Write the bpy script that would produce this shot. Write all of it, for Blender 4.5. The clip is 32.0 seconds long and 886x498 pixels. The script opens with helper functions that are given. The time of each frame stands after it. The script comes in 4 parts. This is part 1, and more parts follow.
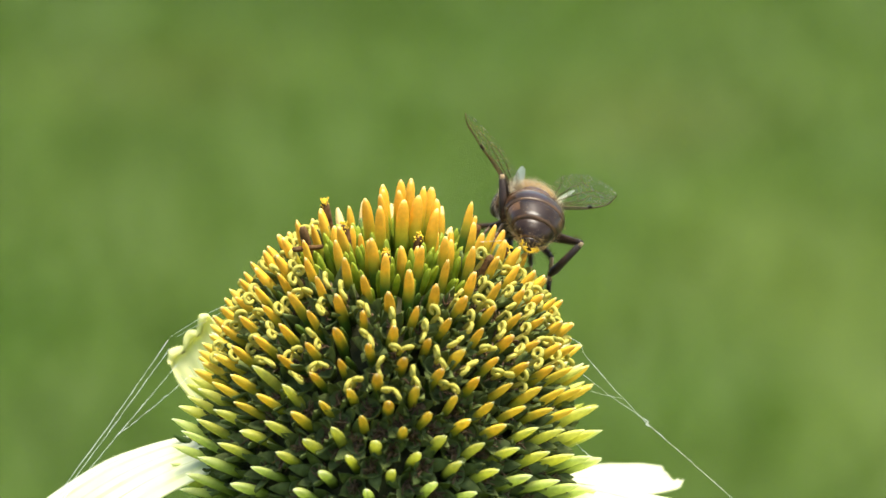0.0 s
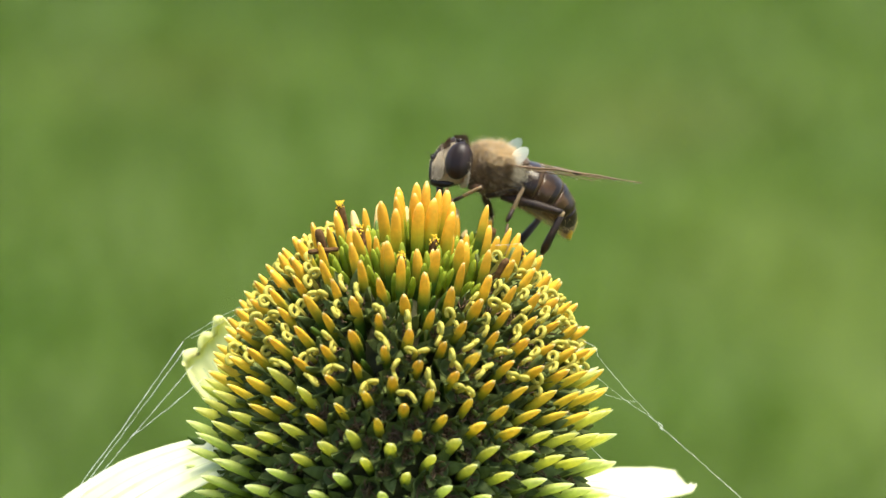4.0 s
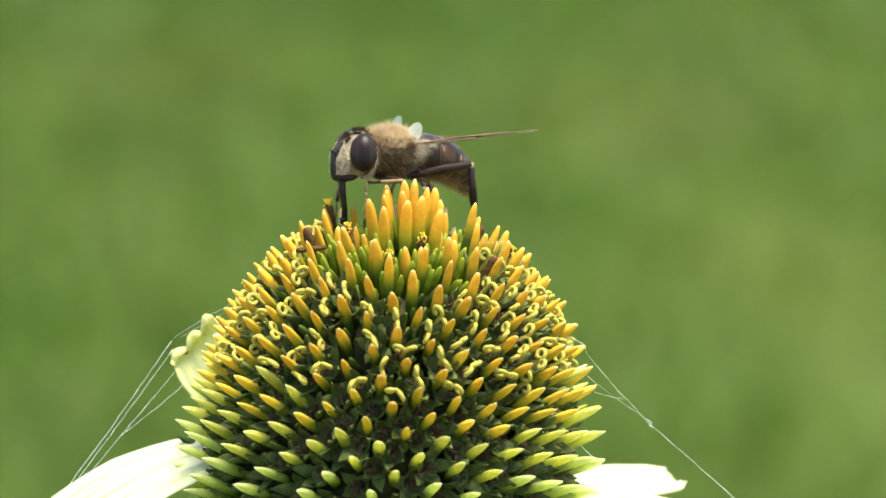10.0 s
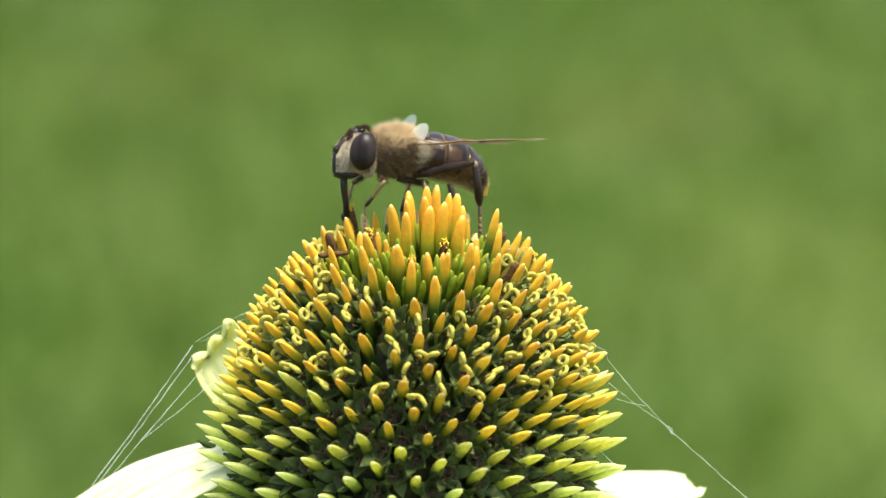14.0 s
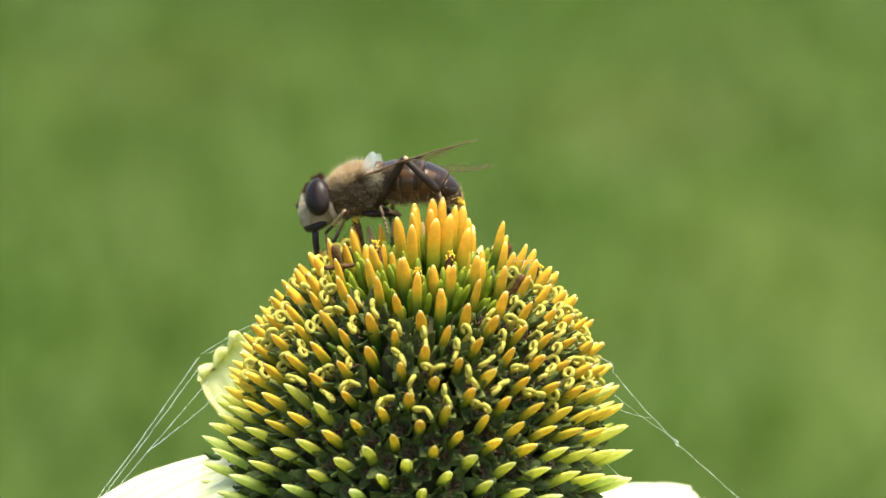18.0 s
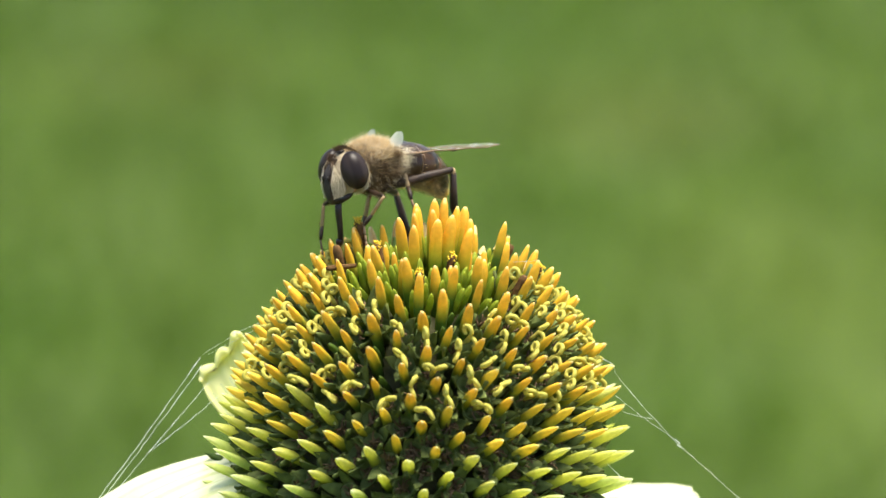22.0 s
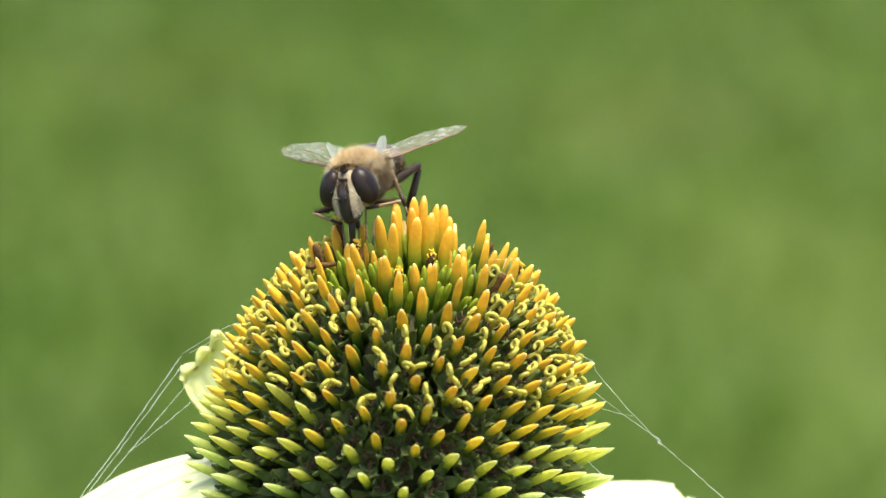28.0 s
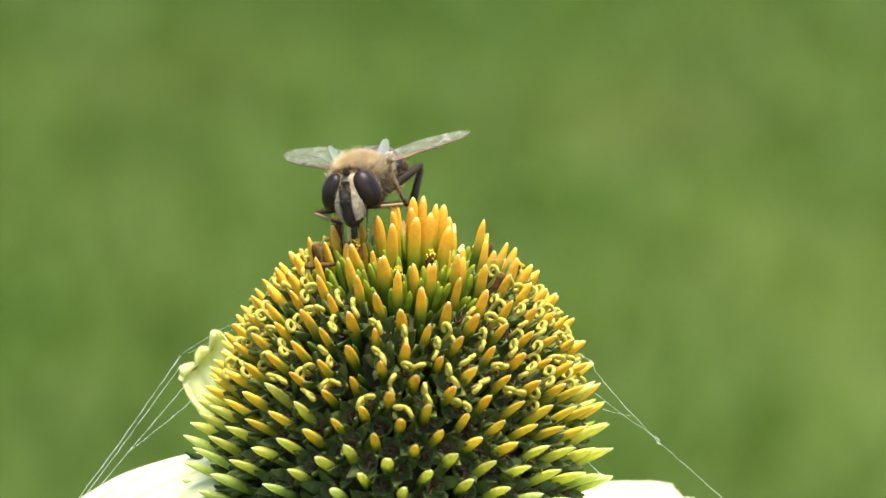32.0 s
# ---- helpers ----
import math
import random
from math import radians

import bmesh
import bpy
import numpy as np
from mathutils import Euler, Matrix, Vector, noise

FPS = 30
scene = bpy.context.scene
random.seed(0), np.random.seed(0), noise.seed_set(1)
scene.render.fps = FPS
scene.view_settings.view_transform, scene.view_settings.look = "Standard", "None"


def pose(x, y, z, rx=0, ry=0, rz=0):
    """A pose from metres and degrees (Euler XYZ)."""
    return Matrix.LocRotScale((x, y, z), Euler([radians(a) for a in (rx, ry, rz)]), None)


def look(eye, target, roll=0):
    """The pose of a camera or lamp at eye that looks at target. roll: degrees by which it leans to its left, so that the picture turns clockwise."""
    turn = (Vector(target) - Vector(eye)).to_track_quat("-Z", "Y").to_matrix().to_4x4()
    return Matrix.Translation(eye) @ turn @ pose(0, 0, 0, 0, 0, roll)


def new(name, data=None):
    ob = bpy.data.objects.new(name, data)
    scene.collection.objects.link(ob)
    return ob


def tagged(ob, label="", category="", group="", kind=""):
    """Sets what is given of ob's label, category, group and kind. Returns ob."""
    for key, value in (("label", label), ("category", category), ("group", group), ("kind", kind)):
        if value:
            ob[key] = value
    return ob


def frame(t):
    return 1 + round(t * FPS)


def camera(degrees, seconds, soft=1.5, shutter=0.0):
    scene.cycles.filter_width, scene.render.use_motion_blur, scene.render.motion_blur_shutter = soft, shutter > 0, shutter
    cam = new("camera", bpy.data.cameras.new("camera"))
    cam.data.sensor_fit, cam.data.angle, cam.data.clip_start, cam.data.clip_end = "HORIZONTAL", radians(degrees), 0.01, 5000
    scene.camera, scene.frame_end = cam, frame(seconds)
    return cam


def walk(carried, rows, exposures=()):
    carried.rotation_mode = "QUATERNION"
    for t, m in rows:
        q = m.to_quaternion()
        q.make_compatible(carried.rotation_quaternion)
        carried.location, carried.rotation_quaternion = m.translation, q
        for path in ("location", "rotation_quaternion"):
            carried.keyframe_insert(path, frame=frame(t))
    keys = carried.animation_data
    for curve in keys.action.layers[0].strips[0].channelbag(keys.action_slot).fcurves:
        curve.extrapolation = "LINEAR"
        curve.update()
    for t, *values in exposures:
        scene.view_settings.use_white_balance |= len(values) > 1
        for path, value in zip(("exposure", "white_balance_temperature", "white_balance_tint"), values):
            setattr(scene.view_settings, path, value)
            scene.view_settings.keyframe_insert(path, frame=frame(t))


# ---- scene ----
cam = camera(8.0, 32.0)
TILT, LEAN = 14.0, 5.3
AIM = (0.0, 0.0, 0.75)
EYE = (0.0, -0.55 * math.cos(radians(TILT)), 0.75 + 0.55 * math.sin(radians(TILT)))
walk(cam, [(0.0, look(EYE, AIM)), (32.0, look(EYE, AIM))])
cam.data.dof.use_dof = True
cam.data.dof.focus_distance = 0.544
cam.data.dof.aperture_fstop = 36.0

# ---- light: bright thin cloud, the sun high over the flower ----
SUN_EL, SUN_AZ = radians(79), radians(95)
world = bpy.data.worlds.new("sky")
scene.world = world
world.use_nodes = True
wn = world.node_tree.nodes
sky = wn.new("ShaderNodeTexSky")
sky.sky_type, sky.sun_disc = "NISHITA", False
sky.sun_elevation, sky.sun_rotation = SUN_EL, SUN_AZ
sky.air_density, sky.dust_density, sky.ozone_density = 0.9, 2.0, 0.8   # hazy air
world.node_tree.links.new(sky.outputs[0], wn["Background"].inputs[0])
wn["Background"].inputs[1].default_value = 0.15
sun = new("sun", bpy.data.lights.new("sun", "SUN"))
sun.data.energy, sun.data.angle, sun.data.color = 3.9, radians(28), (1.0, 0.93, 0.79)
sun.matrix_world = look((2 * math.sin(SUN_AZ) * math.cos(SUN_EL), 2 * math.cos(SUN_AZ) * math.cos(SUN_EL), 2 * math.sin(SUN_EL)), (0, 0, 0))
scene.view_settings.exposure = 1.28

MM = 0.001
RNG = random.Random(7)


# ---- materials ----
def material(name, rough=0.5, metallic=0.0, sheen=0.0, ior=1.45, coat=0.0):
    m = bpy.data.materials.new(name)
    m.use_nodes = True
    b = m.node_tree.nodes["Principled BSDF"]
    b.inputs["Roughness"].default_value = rough
    b.inputs["Metallic"].default_value = metallic
    b.inputs["Sheen Weight"].default_value = sheen
    b.inputs["IOR"].default_value = ior
    b.inputs["Coat Weight"].default_value = coat
    b.inputs["Specular IOR Level"].default_value = 0.3
    return m


def nd(m, kind, **values):
    n = m.node_tree.nodes.new(kind)
    for k, v in values.items():
        n.inputs[k.replace("_", " ")].default_value = v
    return n


def wire(m, a, b):
    m.node_tree.links.new(a, b)


def ramp(m, source, stops):
    n = m.node_tree.nodes.new("ShaderNodeValToRGB")
    e = n.color_ramp.elements
    while len(e) < len(stops):
        e.new(0.5)
    for el, (p, c) in zip(e, stops):
        el.position, el.color = p, (*c, 1)
    wire(m, source, n.inputs[0])
    return n.outputs[0]


def mixed(m, fac, a, b, mode="MIX"):
    n = m.node_tree.nodes.new("ShaderNodeMix")
    n.data_type, n.blend_type = "RGBA", mode
    for sock, v in ((n.inputs[0], fac), (n.inputs[6], a), (n.inputs[7], b)):
        if isinstance(v, (int, float)):
            sock.default_value = v
        elif isinstance(v, tuple):
            sock.default_value = (*v, 1)
        else:
            wire(m, v, sock)
    return n.outputs[2]


def noise_of(m, scale, detail=3.0, coords="Object", rough=0.55):
    tc = m.node_tree.nodes.new("ShaderNodeTexCoord")
    n = nd(m, "ShaderNodeTexNoise", Scale=scale, Detail=detail, Roughness=rough)
    wire(m, tc.outputs[coords], n.inputs["Vector"])
    return n.outputs["Fac"]


def bump(m, height, strength, distance):
    n = nd(m, "ShaderNodeBump", Strength=strength, Distance=distance)
    wire(m, height, n.inputs["Height"])
    wire(m, n.outputs[0], m.node_tree.nodes["Principled BSDF"].inputs["Normal"])


def tinted(m, colour):
    wire(m, colour, m.node_tree.nodes["Principled BSDF"].inputs["Base Color"])


def see_light(m, colour, amount):
    """Lets part of the light through a thin leaf-like sheet."""
    t = m.node_tree.nodes.new("ShaderNodeBsdfTranslucent")
    s = m.node_tree.nodes.new("ShaderNodeMixShader")
    s.inputs[0].default_value = amount
    out = m.node_tree.nodes["Material Output"]
    if isinstance(colour, tuple):
        t.inputs[0].default_value = (*colour, 1)
    else:
        wire(m, colour, t.inputs[0])
    wire(m, m.node_tree.nodes["Principled BSDF"].outputs[0], s.inputs[1])
    wire(m, t.outputs[0], s.inputs[2])
    wire(m, s.outputs[0], out.inputs["Surface"])


def local_z(m, length):
    tc = m.node_tree.nodes.new("ShaderNodeTexCoord")
    sep = m.node_tree.nodes.new("ShaderNodeSeparateXYZ")
    wire(m, tc.outputs["Object"], sep.inputs[0])
    r = m.node_tree.nodes.new("ShaderNodeMath")
    r.operation = "MULTIPLY"
    r.inputs[1].default_value = 1.0 / (length * MM)
    wire(m, sep.outputs["Z"], r.inputs[0])
    return r.outputs[0]


def varied(m, colour, low=0.8, high=1.15):
    info = m.node_tree.nodes.new("ShaderNodeObjectInfo")
    c = ramp(m, info.outputs["Random"], [(0, (low, low, low)), (1, (high, high, high))])
    return mixed(m, 1.0, colour, c, "MULTIPLY")


def spine_material(name, stops, length, glow_through=0.24):
    m = material(name, rough=0.52)
    m.node_tree.nodes["Principled BSDF"].inputs["Specular IOR Level"].default_value = 0.22
    c = ramp(m, local_z(m, length), stops)
    fine = ramp(m, noise_of(m, 1500, 2), [(0.3, (0.86, 0.86, 0.8)), (0.7, (1.08, 1.08, 1.05))])
    c = varied(m, mixed(m, 1.0, c, fine, "MULTIPLY"), 0.85, 1.08)
    tinted(m, c)
    see_light(m, c, glow_through)
    bump(m, noise_of(m, 4000, 2), 0.25, 0.00004)
    return m


def two_tone(name, a, b, scale, rough=0.5, coat=0.0, bump_at=None, sheen=0.0, through_light=0.0):
    m = material(name, rough=rough, coat=coat, sheen=sheen)
    c = ramp(m, noise_of(m, scale, 4), [(0.32, a), (0.68, b)])
    tinted(m, c)
    if bump_at:
        bump(m, noise_of(m, bump_at[0], 3), bump_at[1], bump_at[2])
    if through_light:
        see_light(m, c, through_light)
    return m


# ---- mesh helpers ----
def mesh_of(name, verts, faces, mats, index=None, smooth=True):
    me = bpy.data.meshes.new(name)
    me.from_pydata([tuple(v) for v in verts], [], [tuple(f) for f in faces])
    for m in mats:
        me.materials.append(m)
    if index is not None:
        me.polygons.foreach_set("material_index", index)
    if smooth:
        me.polygons.foreach_set("use_smooth", [True] * len(me.polygons))
    me.update()
    return me


def piece(name, me, parent, m=None, label="", kind=""):
    ob = new(name, me)
    ob.parent = parent
    if m is not None:
        ob.matrix_basis = m
    return tagged(ob, label=label, kind=kind)


class Build:
    """Gathers rings, tubes and sheets into one mesh; millimetres in, metres out."""

    def __init__(self):
        self.v, self.f, self.k = [], [], []

    def rings(self, rings, mat=0, close=(True, True)):
        n = len(rings[0])
        o = len(self.v)
        for r in rings:
            self.v += [tuple(c * MM for c in p) for p in r]
        for i in range(len(rings) - 1):
            for j in range(n):
                a, b = o + i * n + j, o + i * n + (j + 1) % n
                self.f.append((a, b, b + n, a + n))
                self.k.append(mat)
        if close[0]:
            self.f.append(tuple(range(o + n - 1, o - 1, -1)))
            self.k.append(mat)
        if close[1]:
            self.f.append(tuple(range(o + (len(rings) - 1) * n, o + len(rings) * n)))
            self.k.append(mat)

    def tube(self, pts, radii, sides=8, mat=0, flat=1.0, up=(0, 0, 1)):
        pts = [Vector(p) for p in pts]
        if not hasattr(radii, "__len__"):
            radii = [radii] * len(pts)
        rings = []
        for i, p in enumerate(pts):
            d = (pts[min(i + 1, len(pts) - 1)] - pts[max(i - 1, 0)]).normalized()
            u = Vector(up)
            if abs(d.dot(u)) > 0.95:
                u = Vector((1, 0, 0))
            a = d.cross(u).normalized()
            b = a.cross(d)
            rings.append([p + (a * math.cos(t) + b * math.sin(t) * flat) * radii[i] for t in (2 * math.pi * j / sides for j in range(sides))])
        self.rings(rings, mat)

    def loft(self, stations, sides=20, mat=0):
        """Stations (x, z, half width, half height up, half height down, lean in degrees): rings across a body that runs along x."""
        rings = []
        for x, z, w, hu, hd, lean in stations:
            a = radians(lean)
            ring = []
            for j in range(sides):
                t = 2 * math.pi * j / sides
                y, h = w * math.cos(t), (hu if math.sin(t) > 0 else hd) * math.sin(t)
                ring.append((x - h * math.sin(a), y, z + h * math.cos(a)))
            rings.append(ring)
        self.rings(rings, mat)

    def ball(self, c, r, sides=12, rows=8, mat=0, turn=None):
        turn = turn or Matrix.Identity(3)
        rings = []
        for i in range(rows + 1):
            t = math.pi * (0.02 + 0.96 * i / rows)
            rings.append([Vector(c) + turn @ Vector((r[0] * math.sin(t) * math.cos(u), r[1] * math.sin(t) * math.sin(u), -r[2] * math.cos(t))) for u in (2 * math.pi * j / sides for j in range(sides))])
        self.rings(rings, mat)

    def sheet(self, grid, mat=0):
        n, o = len(grid[0]), len(self.v)
        for r in grid:
            self.v += [tuple(c * MM for c in p) for p in r]
        for i in range(len(grid) - 1):
            for j in range(n - 1):
                a = o + i * n + j
                self.f.append((a, a + 1, a + n + 1, a + n))
                self.k.append(mat)

    def hair(self, p, d, length, width, mat=0):
        d = Vector(d).normalized()
        a = d.cross(Vector((RNG.uniform(-1, 1), RNG.uniform(-1, 1), RNG.uniform(-1, 1)))).normalized() * width * 0.5
        p, o = Vector(p), len(self.v)
        mid = p + d * length * 0.55
        tip = p + d * length + Vector((RNG.uniform(-1, 1), RNG.uniform(-1, 1), RNG.uniform(-1, 1))) * length * 0.12
        for q in (p - a, p + a, mid + a * 0.7, mid - a * 0.7, tip):
            self.v.append(tuple(c * MM for c in q))
        self.f += [(o, o + 1, o + 2, o + 3), (o + 3, o + 2, o + 4)]
        self.k += [mat, mat]

    def mesh(self, name, mats, smooth=True):
        return mesh_of(name, self.v, self.f, mats, self.k, smooth)


def smooth(a, b, x):
    t = min(1.0, max(0.0, (x - a) / (b - a)))
    return t * t * (3 - 2 * t)


def table(x, pts):
    """Smooth reading between the points of a short table."""
    if x <= pts[0][0]:
        return pts[0][1]
    for (a, u), (b, v) in zip(pts, pts[1:]):
        if x <= b:
            return u + (v - u) * smooth(a, b, x)
    return pts[-1][1]


def line(x, pts):
    if x <= pts[0][0]:
        return pts[0][1]
    for (a, u), (b, v) in zip(pts, pts[1:]):
        if x <= b:
            return u + (v - u) * (x - a) / (b - a)
    return pts[-1][1]


# ---- lawn ----
PALE_GRASS, DRY_GRASS, DARK_GRASS, RICH_GRASS = (0.19, 0.27, 0.040), (0.18, 0.225, 0.045), (0.085, 0.15, 0.014), (0.085, 0.185, 0.006)
PATCHES = [  # worn, dry and rich places in the lawn: middle, half sizes, colour, strength
    (0.05, 3.55, 0.085, 0.13, RICH_GRASS, 0.60),
    (0.13, 3.31, 0.12, 0.13, DRY_GRASS, 0.75),
    (-0.18, 3.43, 0.14, 0.13, DRY_GRASS, 0.60),
    (-0.20, 3.68, 0.14, 0.11, DARK_GRASS, 0.55),
    (-0.06, 3.36, 0.09, 0.15, RICH_GRASS, 0.40),
    (0.19, 2.92, 0.12, 0.25, PALE_GRASS, 0.75),
    (0.25, 2.66, 0.09, 0.18, PALE_GRASS, 0.60),
    (-0.245, 2.84, 0.085, 0.24, RICH_GRASS, 0.65),
    (-0.18, 2.66, 0.09, 0.19, DARK_GRASS, 0.35),
    (-0.16, 3.02, 0.08, 0.16, DARK_GRASS, 0.30),
    (0.145, 2.74, 0.06, 0.20, RICH_GRASS, 0.50),
    (0.27, 3.56, 0.087, 0.13, DARK_GRASS, 0.55),
    (0.07, 3.03, 0.08, 0.16, RICH_GRASS, 0.30),
    (0.24, 3.2, 0.09, 0.12, RICH_GRASS, 0.35),
    (0.02, 3.58, 0.26, 0.22, DARK_GRASS, 0.28),
    (0.23, 2.85, 0.16, 0.45, PALE_GRASS, 0.30),
]


def lawn_colour(m):
    big = ramp(m, noise_of(m, 2.3, 2, "Object"), [(0.3, (0.094, 0.175, 0.012)), (0.5, (0.113, 0.20, 0.018)), (0.7, (0.142, 0.225, 0.034))])
    for x, y, sx, sy, colour, strength in PATCHES:
        tc = m.node_tree.nodes.new("ShaderNodeTexCoord")
        mp = nd(m, "ShaderNodeMapping", Location=(-x / sx, -y / sy, 0), Scale=(1 / sx, 1 / sy, 0))
        ln = m.node_tree.nodes.new("ShaderNodeVectorMath")
        ln.operation = "LENGTH"
        wire(m, tc.outputs["Object"], mp.inputs["Vector"])
        wire(m, mp.outputs[0], ln.inputs[0])
        edge = ramp(m, ln.outputs["Value"], [(0.25, (strength,) * 3), (1.0, (0, 0, 0))])
        big = mixed(m, edge, big, colour)
    fine = ramp(m, noise_of(m, 9, 3, "Object"), [(0.3, (0.58, 0.61, 0.42)), (0.7, (0.86, 0.86, 0.60))])
    return mixed(m, 1.0, big, fine, "MULTIPLY")


grass_mat = material("grass", rough=0.55)
grass_c = lawn_colour(grass_mat)
tinted(grass_mat, grass_c)
see_light(grass_mat, grass_c, 0.25)
grass_mat.node_tree.nodes["Principled BSDF"].inputs["Specular IOR Level"].default_value = 0.32
soil_mat = material("turf", rough=0.9)
tinted(soil_mat, mixed(soil_mat, 0.75, lawn_colour(soil_mat), (0.036, 0.058, 0.009)))
bump(soil_mat, noise_of(soil_mat, 60, 4), 0.6, 0.02)


def ground():
    n = 40
    grid = [[(-60 + 120 * j / n, -60 + 120 * i / n, 0) for j in range(n + 1)] for i in range(n + 1)]
    b = Build()
    b.sheet([[(x * 1000, y * 1000, z) for x, y, z in r] for r in grid])
    ob = new("ground", b.mesh("ground", [soil_mat]))
    tagged(ob, label="mown green lawn ground under the flower", category="ground", kind="structure")


def grass():
    """Blades scattered over the lawn round the flower, thinning out some metres away."""
    r = np.random.default_rng(3)
    n = 330000
    rad, a = 4.6 * np.sqrt(r.random(n)), r.uniform(0, 2 * math.pi, n)
    keep = r.random(n) < np.clip((4.6 - rad) / 2.2, 0, 1)
    rad, a = rad[keep], a[keep]
    n = len(rad)
    x, y = rad * np.cos(a), 2.9 + rad * np.sin(a)
    h, turn = r.uniform(0.012, 0.032, n), r.uniform(0, 2 * math.pi, n)
    lx, ly = np.cos(turn) * h * r.uniform(0.1, 0.8, n), np.sin(turn) * h * r.uniform(0.1, 0.8, n)
    wx, wy = -np.sin(turn) * 0.0022, np.cos(turn) * 0.0022
    rows = [(x - wx, y - wy, 0 * h), (x + wx, y + wy, 0 * h), (x + 0.8 * wx + 0.35 * lx, y + 0.8 * wy + 0.35 * ly, 0.6 * h),
            (x - 0.8 * wx + 0.35 * lx, y - 0.8 * wy + 0.35 * ly, 0.6 * h), (x + lx, y + ly, h)]
    verts = np.stack([np.stack(q, axis=1) for q in rows], axis=1).reshape(-1, 3)
    o = 5 * np.arange(n)
    loops = np.stack([o, o + 1, o + 2, o + 3, o + 3, o + 2, o + 4], axis=1)
    starts = np.stack([7 * np.arange(n), 7 * np.arange(n) + 4], axis=1)
    me = bpy.data.meshes.new("grass")
    me.vertices.add(5 * n)
    me.vertices.foreach_set("co", verts.ravel().astype(np.float32))
    me.loops.add(7 * n)
    me.loops.foreach_set("vertex_index", loops.ravel().astype(np.int32))
    me.polygons.add(2 * n)
    me.polygons.foreach_set("loop_start", starts.ravel().astype(np.int32))
    me.materials.append(grass_mat)
    me.update(calc_edges=True)
    me.validate()
    tagged(new("grass", me), label="short green grass blades of the lawn", category="grass", kind="stuff")


ground()
grass()


# ---- coneflower ----
HEAD = Vector(AIM) + Vector((-0.00330, 0, 0)) + Vector((0, math.sin(radians(TILT)), math.cos(radians(TILT)))) * -0.016553
# the surface on which the spine tips lie: its distance from a point on the axis, from the top down, and the area of each spine's cell
CONE_ANGLES = np.radians([90, 70, 50, 30, 10, -12, -38])
CONE_REACH = np.array([15.215, 18.070, 17.917, 17.524, 17.676, 18.937, 19.6])
CONE_CENTRE, DOME_H = 2.0, 22.3
CELL_AT, CELLS = [0, 0.25, 0.45, 0.62, 0.8, 1.0], [8.141, 7.272, 7.424, 6.396, 11.6, 9.5]
FIRST, PHASE, DIVERGENCE = 23.806, 655.2182, radians(137.5317)
# the cone sits a little uneven on its stem; slow drifts of the spirals round and down it
SET = pose(0, 0, 0, 0, -LEAN, 0) @ pose(0.297 * MM, 0, 0.684 * MM) @ pose(0, 0, 0, 0, 3.224, 0) @ pose(0, 0, 0, -0.584, 0, 0)
DRIFT_ROUND = [0.0035, -0.001, -0.0183, -0.0588, 0.0511, 0.0595, 0.0031, 0.0473, -0.0353, -0.0051]
DRIFT_DOWN = [0.064, -0.039, 0.006, -0.207, 0.164, -0.003, -0.122, 0.117, -0.102, -0.104]


def cone_profile():
    """Radius, height, way down and count of spines along the profile, from the top."""
    x, y = -CONE_ANGLES, CONE_REACH
    n, h = len(x), np.diff(-CONE_ANGLES)
    mat, rhs = np.zeros((n, n)), np.zeros(n)
    mat[0, 0], mat[0, 1], rhs[0] = 2 * h[0], h[0], 6 * (y[1] - y[0]) / h[0]
    for i in range(1, n - 1):
        mat[i, i - 1:i + 2] = h[i - 1], 2 * (h[i - 1] + h[i]), h[i]
        rhs[i] = 6 * ((y[i + 1] - y[i]) / h[i] - (y[i] - y[i - 1]) / h[i - 1])
    mat[-1, -1] = 1
    k = np.linalg.solve(mat, rhs)
    a = np.linspace(math.pi / 2 - 1e-4, CONE_ANGLES[-1], 700)
    i = np.clip(np.searchsorted(x, -a) - 1, 0, n - 2)
    u, v = (x[i + 1] + a) / h[i], (-a - x[i]) / h[i]
    reach = u * y[i] + v * y[i + 1] + ((u ** 3 - u) * k[i] + (v ** 3 - v) * k[i + 1]) * h[i] ** 2 / 6
    r, z = reach * np.cos(a), CONE_CENTRE + reach * np.sin(a)
    ds = np.hypot(np.diff(r), np.diff(z))
    s = np.concatenate([[0], np.cumsum(ds)])
    mid = (s[1:] + s[:-1]) / 2 / s[-1]
    count = np.concatenate([[0], np.cumsum(math.pi * (r[1:] + r[:-1]) * ds / np.interp(mid, CELL_AT, CELLS))]) + FIRST
    return r, z, s, count


CONE_R, CONE_Z, CONE_S, CONE_N = cone_profile()
RIM = int(np.argmax(CONE_Z))   # the rim of the hollow round the crown tuft
HULL_Z, HULL_R = [float(v) for v in CONE_Z[RIM:][::-1]] + [21.4, DOME_H], [float(v) for v in CONE_R[RIM:][::-1]] + [3.4, 0.2]


def dome_r(z):
    return float(np.interp(z, HULL_Z, HULL_R))


def spine_rise(z):
    return line(z, [(-7, 2), (-1.5, 12), (0.6, 16), (2.8, 20), (5.4, 25), (9, 31), (12.7, 39), (15, 50), (17, 60), (19, 73), (22.3, 90)])


